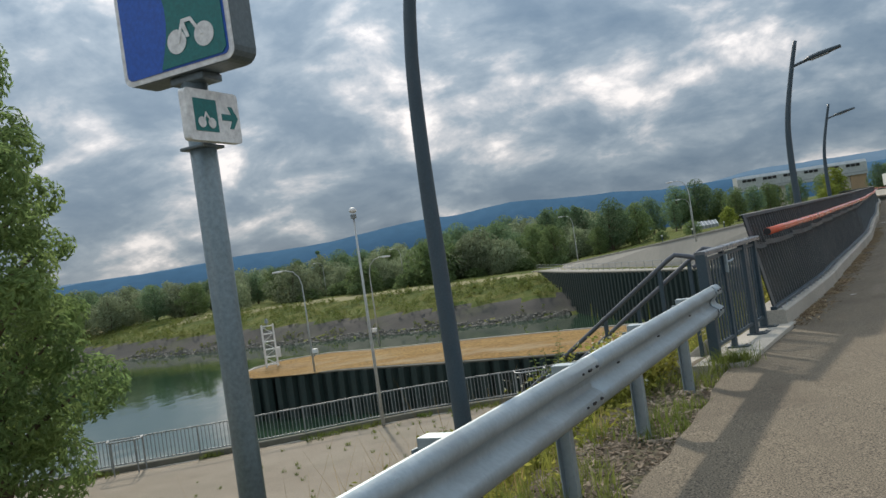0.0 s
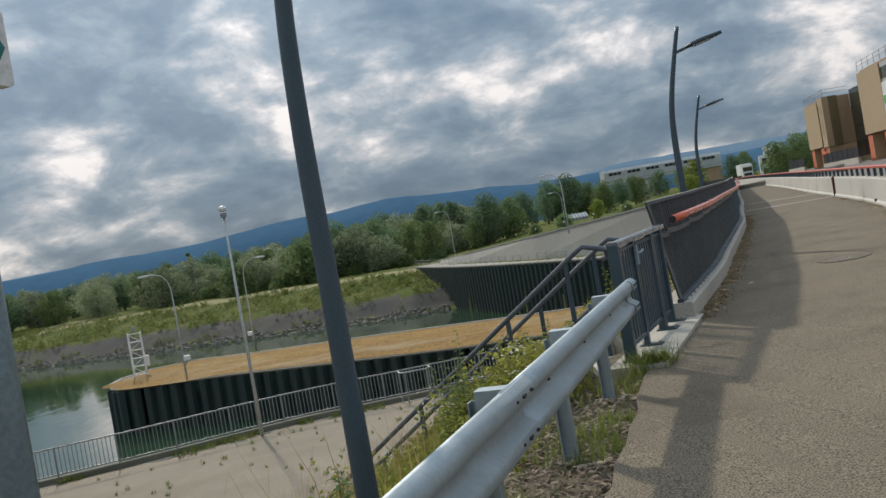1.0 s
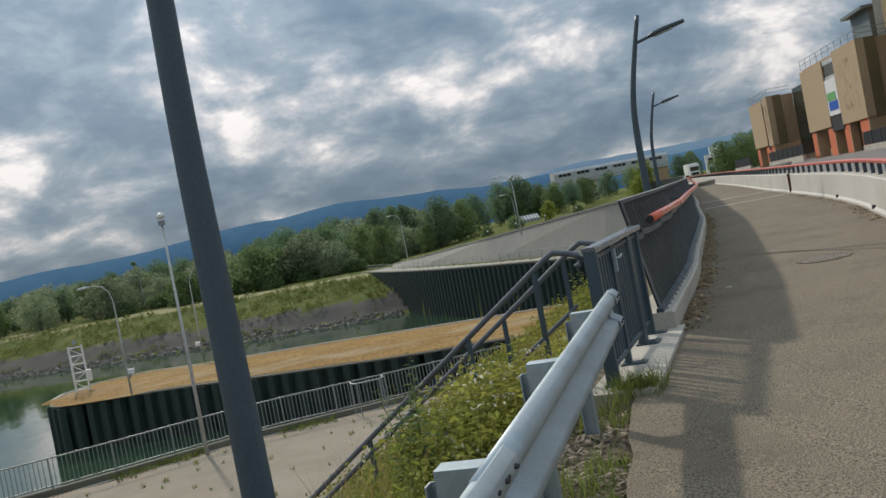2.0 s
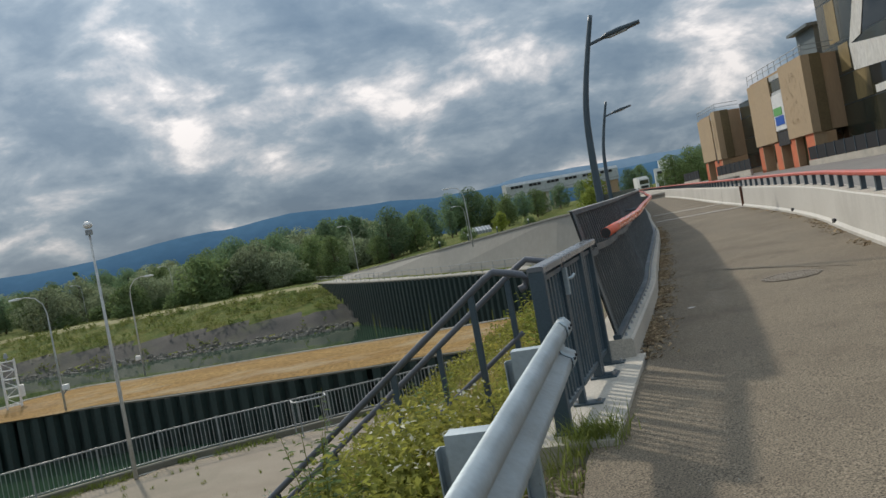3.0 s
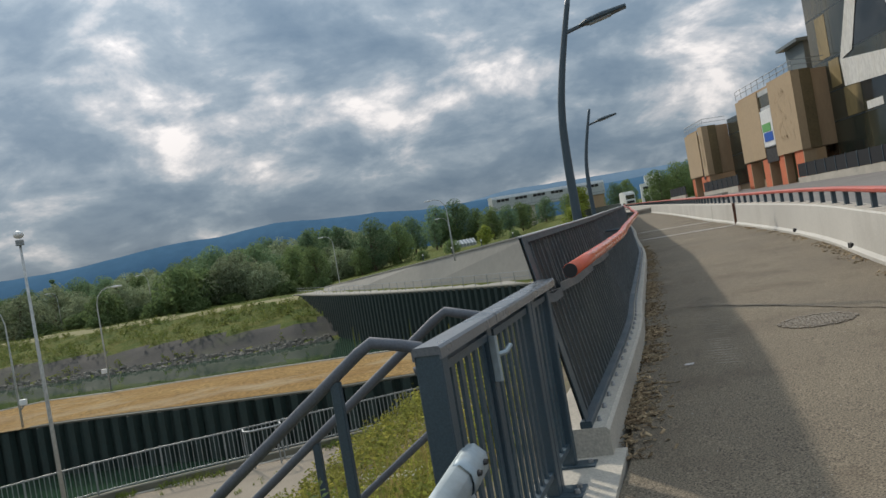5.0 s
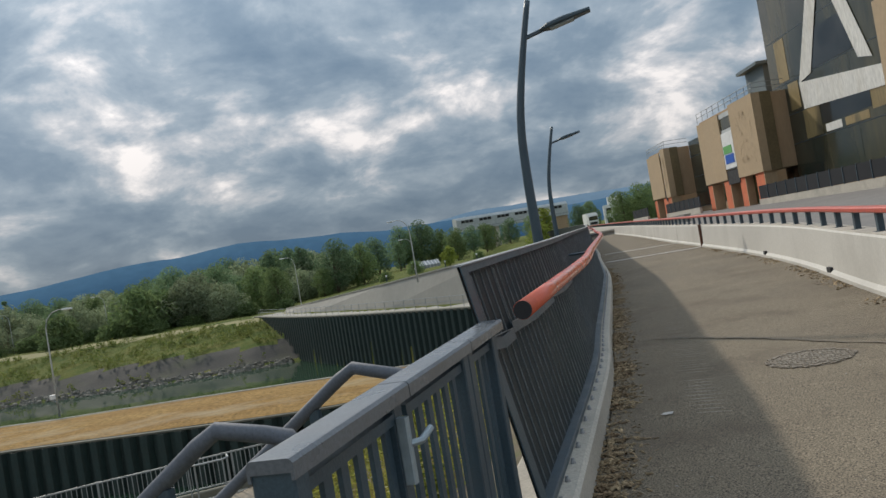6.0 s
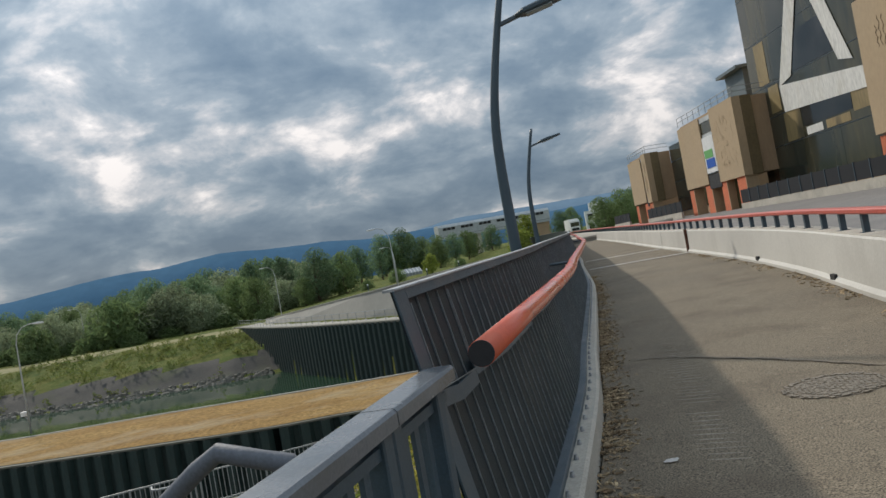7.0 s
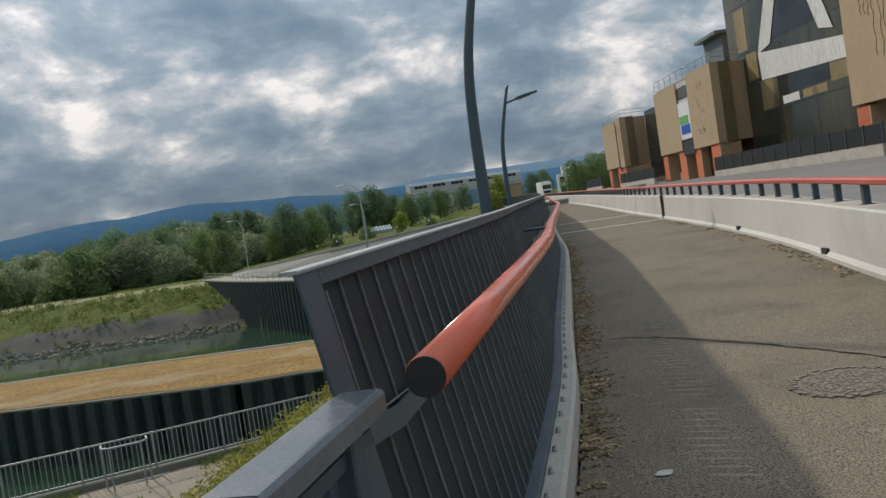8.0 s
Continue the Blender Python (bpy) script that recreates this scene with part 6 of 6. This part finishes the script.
def verge():
    rng = random.Random(8)
    tufts, grass2 = [], []
    # verge between rail and asphalt, and a thick tuft by the slab
    for _ in range(900):
        d = rng.uniform(0.2, 11)
        s = rng.uniform(-0.62, 0.6)
        q = RAIL_END - RAIL_DIR * d + RAIL_LEFT * s
        if q.x > at_y(EDGE, q.y) - 0.03:
            continue
        if noise.noise((q.x * 1.3, q.y * 1.3, 4)) > -0.12 or s < -0.42:
            tufts.append((q.x, q.y, pz(q.x, q.y) - 0.07, rng.uniform(0.4, 1.0)))
    for _ in range(60):
        q = Vector((1.38, 8.22)) + Vector((rng.gauss(0, 0.10), rng.gauss(0, 0.06)))
        tufts.append((q.x, q.y, pz(q.x, q.y) - 0.03, rng.uniform(0.6, 1.1)))
    tagged(new("verge_grass", blade_mesh("verge_grass", tufts, rng, M["verge_leaf"], 0.20, 0.004, 12, 0.7)), "green grass tufts beside the path", "grass", kind="stuff")
    verts, faces = [], []

    def chip(x, y, z, s):
        a, b = rng.uniform(0, 6.28), rng.uniform(-0.5, 0.5)
        t = Vector((math.cos(a), math.sin(a), b)) * s
        u = Vector((-math.sin(a), math.cos(a), rng.uniform(-0.4, 0.4))) * s * rng.uniform(0.2, 0.45)
        n = Vector((0, 0, s * 0.2))
        p = Vector((x, y, z))
        i = len(verts)
        verts.extend([p - t - u, p + t - u, p + t + u, p - t + u, p - t * 0.8 - u * 0.8 + n, p + t * 0.8 - u * 0.8 + n, p + t * 0.8 + u * 0.8 + n, p - t * 0.8 + u * 0.8 + n])
        faces.extend([(i + 4, i + 5, i + 6, i + 7), (i, i + 1, i + 5, i + 4), (i + 1, i + 2, i + 6, i + 5), (i + 2, i + 3, i + 7, i + 6), (i + 3, i, i + 4, i + 7)])
    for _ in range(7000):
        d = rng.uniform(0.3, 9)
        s = rng.uniform(-0.62, 0.7)
        q = RAIL_END - RAIL_DIR * d + RAIL_LEFT * s
        if q.x < at_y(EDGE, q.y) - 0.02 and noise.noise((q.x * 0.9, q.y * 0.9, 9)) > -0.28:
            chip(q.x, q.y, pz(q.x, q.y) - 0.075 + rng.random() * 0.03 - max(0, s - 0.45) * 0.3, rng.uniform(0.012, 0.038))
    tagged(new("wood_chips", mesh("wood_chips", verts, faces, M["chip"])), "brown and grey wood chips under the guard rail", "mulch", kind="stuff")
    verts, faces = [], []
    line = [(Vector((p.x, p.y)), t) for p, t in FSAMP if p.y < 30]
    for _ in range(9000):
        p, t = line[int(len(line) * rng.random() ** 1.3)]
        o = abs(rng.gauss(0, 0.095)) + 0.01
        if noise.noise((p.x * 1.1, p.y * 1.1, 6)) < -0.1 and rng.random() < 0.8:
            continue
        x, y = p.x + t.y * o + rng.uniform(-0.05, 0.05), p.y - t.x * o + rng.uniform(-0.05, 0.05)
        chip(x, y, pz(x, y) + 0.004 + 0.012 * rng.random() * (1 - min(1, o * 4)), rng.uniform(0.008, 0.024))
    for _ in range(900):
        y = rng.uniform(14, 30)
        x = at_y(WALL, y) - 0.04 - abs(rng.gauss(0, 0.12))
        if noise.noise((y * 0.8, 0, 6)) > -0.05:
            chip(x, y, pz(x, y) + 0.004, rng.uniform(0.01, 0.035))
    tagged(new("leaf_litter", mesh("leaf_litter", verts, faces, M["litter"])), "dry brown leaf litter along the kerb", "litter", kind="stuff")
    # loose grains on the asphalt
    verts, faces = [], []
    for _ in range(1500):
        y = rng.uniform(3, 26)
        a, b = at_y(EDGE, y), at_y(WALL, y)
        x = lerp(a, b, rng.random())
        chip(x, y, pz(x, y) + 0.001, rng.uniform(0.003, 0.008))
    tagged(new("loose_grit", mesh("loose_grit", verts, faces, M["capping"])), "loose pale grit on the asphalt", "grit", kind="stuff")


M["verge_leaf"] = leaf_mat("verge_grass_blades", (0.10, 0.15, 0.03), (0.20, 0.22, 0.06))
verge()


def terrace_tufts():
    rng = random.Random(31)
    spots = []
    for p, d in along([Vector((x, y, 0)) for x, y in TERRACE_EDGE[1:]], 0.05):
        if noise.noise((p.x * 0.45, p.y * 0.45, 8)) > 0.0:
            o = 0.2 + abs(rng.gauss(0, 0.28))
            spots.append((p.x + d.y * o, p.y - d.x * o, TERRACE_Z - 0.02, rng.uniform(0.5, 1.2)))
    for _ in range(160):
        x, y = rng.uniform(-14, 3), rng.uniform(18, 33)
        if ground_z(x, y) < TERRACE_Z + 0.1 and side((x, y), TERRACE_EDGE) < -0.4:
            spots.append((x, y, TERRACE_Z - 0.02, rng.uniform(0.3, 0.8)))
    tagged(new("terrace_tufts", blade_mesh("terrace_tufts", spots, rng, M["verge_leaf"], 0.22, 0.012, 9, 0.9)), "low green tufts on the gravel terrace", "grass", kind="stuff")


terrace_tufts()


def bank_cover():
    """Rip-rap at the far water line and rough growth on the bank."""
    rng = random.Random(21)
    verts, faces = [], []
    base = [(-1, -1, -1), (1, -1, -1), (1, 1, -1), (-1, 1, -1), (-0.7, -0.6, 1), (0.6, -0.8, 0.9), (0.7, 0.7, 1.1), (-0.6, 0.6, 0.8)]
    fc = ((4, 5, 6, 7), (0, 1, 5, 4), (1, 2, 6, 5), (2, 3, 7, 6), (3, 0, 4, 7))
    pts = along([Vector((x, y, 0)) for x, y in BANK[2:]], 0.28)
    for p, d in pts:
        for _ in range(2):
            b = rng.uniform(-0.8, 2.4)
            n = Vector((-d.y, d.x, 0))
            q = p + n * b
            s = rng.uniform(0.18, 0.5)
            m_ = Matrix.Rotation(rng.uniform(0, 6.28), 3, "Z") @ Matrix.Rotation(rng.uniform(-0.5, 0.5), 3, "X")
            i = len(verts)
            for v in base:
                verts.append(Vector((q.x, q.y, bank_z(b) + 0.1)) + (m_ @ Vector((v[0] * s, v[1] * s * rng.uniform(0.6, 1), v[2] * s * 0.6))))
            faces += [tuple(i + k for k in f) for f in fc]
    tagged(new("rip_rap", mesh("rip_rap", verts, faces, M["stone"])), "grey rip-rap stones along the far water line", "stones", kind="stuff")
    spots, low = [], []
    for p, d in along([Vector((x, y, 0)) for x, y in BANK[1:]], 0.35):
        n = Vector((-d.y, d.x, 0))
        for _ in range(7):
            b = rng.uniform(7.4, 27)
            q = p + n * b
            if side((q.x, q.y), QUAY) < 1:
                continue
            if noise.noise((q.x * 0.15, q.y * 0.15, 2)) > -0.15:
                spots.append((q.x, q.y, ground_z(q.x, q.y), rng.uniform(0.6, 1.4) * (1.5 if b < 13 else 1)))
        if noise.noise((p.x * 0.2, p.y * 0.2, 5)) > 0.12:
            q = p + n * rng.uniform(2.2, 4.2)
            low.append((q.x, q.y, ground_z(q.x, q.y), rng.uniform(0.5, 1.2)))
    tagged(new("bank_scrub", leafy_mesh("bank_scrub", spots + low, rng, M["bank_leaf"], 0.7, 0.38, 9)), "rough yellow-green growth on the far bank", "scrub", kind="stuff")


M["bank_leaf"] = leaf_mat("bank_growth", (0.085, 0.125, 0.03), (0.18, 0.19, 0.055))
bank_cover()

# ---- details in the path ----


def manhole(x, y):
    z = pz(x, y)
    tilt = Matrix.Translation((x, y, z)) @ Vector((0, 0, 1)).rotation_difference(Vector((-0.03026, -0.0025, 1))).to_matrix().to_4x4()
    top = root("manhole_cover", "round cast iron manhole cover set in the asphalt", "manhole cover")
    top.matrix_basis = tilt @ Matrix.Diagonal((0.89, 0.89, 1, 1))
    bm = bmesh.new()
    bmesh.ops.create_cone(bm, cap_ends=True, segments=40, radius1=0.385, radius2=0.38, depth=0.02, matrix=Matrix.Translation((0, 0, -0.006)))
    part("ring", bm, M["iron"], top)
    bm = bmesh.new()
    bmesh.ops.create_cone(bm, cap_ends=True, segments=40, radius1=0.325, radius2=0.325, depth=0.02, matrix=Matrix.Translation((0, 0, -0.003)))
    cover = part("cover", bm, M["iron"], top)
    stud = bmesh.new()
    add_box(stud, (-0.018, -0.018, 0.0), (0.018, 0.018, 0.008), bevel=0.003)
    me = bpy.data.meshes.new("stud")
    stud.to_mesh(me)
    stud.free()
    me.materials.append(M["stud"])
    wob = random.Random(8)
    for i in range(-9, 10):
        for j in range(-9, 10):
            px, py = i * 0.042 + (j % 2) * 0.021, j * 0.042
            r = math.hypot(px, py)
            if r < 0.30 or 0.338 < r < 0.38:
                ob = part("stud", me, None, cover if r < 0.31 else top)
                ob.location = (px + wob.uniform(-0.009, 0.009), py + wob.uniform(-0.009, 0.009), 0.0045)
                ob.rotation_euler = (0, 0, wob.uniform(-0.7, 0.7))
                ob.scale = (wob.uniform(0.7, 1.15), wob.uniform(0.7, 1.15), 1)


M["stud"] = mat("worn_iron_stud", (0.16, 0.135, 0.10), (0.25, 0.21, 0.16), 6.0, 0.6, 0.2, metal=0.3, rnd=0.2)
manhole(5.30, 12.92)


def drain_mouth(x, y):
    d = Vector((0.38, 0.925))
    z = pz(x, y)
    bm = bmesh.new()
    m_ = Matrix.Translation((x, y, z)) @ Matrix.Rotation(-math.atan2(d.x, d.y), 4, "Z")
    add_box(bm, (-0.035, -0.12, -0.01), (0.02, 0.12, 0.13), m_, 0.01)
    tagged(part("drain_mouth", bm, M["hole"]), "small dark drain mouth at the barrier foot", "drain", "drain mouths")


for y in (17.64, 22.87):
    drain_mouth(at_y(WALL, y) + 0.02, y)
bm = bmesh.new()
y = 31.15
add_box(bm, (-0.03, -0.045, 0.0), (0.05, 0.045, BAR_H + 0.03), Matrix.Translation((at_y(WALL, y) - 0.005, y, pz(at_y(WALL, y), y))) @ Matrix.Rotation(-0.32, 4, "Z"))
tagged(part("joint_cover", bm, M["joint"]), "dark rusty cover strip in the barrier joint", "joint")


def spill(x, y, r, mt, seed):
    rng = random.Random(seed)
    bm = bmesh.new()
    vs = []
    for k in range(22):
        a = 2 * math.pi * k / 22
        rr = r * rng.uniform(0.72, 1.0)
        px, py = x + rr * math.cos(a) * 1.3, y + rr * math.sin(a)
        vs.append(bm.verts.new((px, py, pz(px, py) + 0.011)))
    bm.faces.new(vs)
    tagged(part("paint_spot", bm, mt), "small white spot on the asphalt", "stain", "spots on the path")


spill(3.73, 12.27, 0.042, M["line"], 1)


def seam():
    """A thin dark strip that paints the lamp post's shadow across the asphalt."""
    rng = random.Random(5)
    bm = bmesh.new()
    vs = []
    for k in range(40):
        f = k / 39
        x, y = lerp(5.05, 5.95, f ** 0.6) + rng.gauss(0, 0.012), lerp(15.7, 12.6, f)
        w = 0.012 + 0.012 * rng.random()
        for o in (-w, w):
            vs.append(bm.verts.new((x + o, y, pz(x, y) + 0.010)))
    for k in range(39):
        bm.faces.new((vs[2 * k], vs[2 * k + 2], vs[2 * k + 3], vs[2 * k + 1]))
    tagged(part("trim_asphalt_seam", bm, M["seam"]), "dark strip painted as the lamp post's shadow on the asphalt", "seam", kind="structure")


# darker asphalt tone for the painted shadow of the lamp post
M["seam"] = mat("lamp_shadow_tone", (0.12, 0.10, 0.074), (0.155, 0.128, 0.094), 4, 0.8, 0.1)
seam()


def tyre_marks():
    """Faint pale tread strokes along the path."""
    rng = random.Random(21)
    verts, faces = [], []
    d = Vector((4.03 - 5.67, 12.23 - 16.24)).normalized()
    n = Vector((-d.y, d.x))
    for k in range(40):
        p = Vector((5.66, 16.2)) + d * (k * 0.115 + rng.uniform(-0.01, 0.01)) + n * rng.uniform(-0.02, 0.02)
        if rng.random() < 0.12:
            continue
        w, t = rng.uniform(0.10, 0.17), rng.uniform(0.012, 0.018)
        u = (n * 0.9 + d * 0.35).normalized()
        v = Vector((-u.y, u.x))
        i = len(verts)
        for a, b in ((-w, -t * 0.4), (0, -t), (w, -t * 0.3), (w, t * 0.3), (0, t), (-w, t * 0.4)):
            q = p + u * a + v * b
            verts.append((q.x, q.y, pz(q.x, q.y) + 0.0035))
        faces.append(tuple(range(i + 5, i - 1, -1)))
    tagged(new("tyre_marks", mesh("tyre_marks", verts, faces, M["tread"])), "faint pale tyre tread marks on the asphalt", "tyre marks", kind="stuff")


M["tread"] = mat("dusty_tread_mark", (0.21, 0.180, 0.135), (0.26, 0.225, 0.172), 9.0, 0.95, 0.0, fine=50, grain=0.4)
tyre_marks()
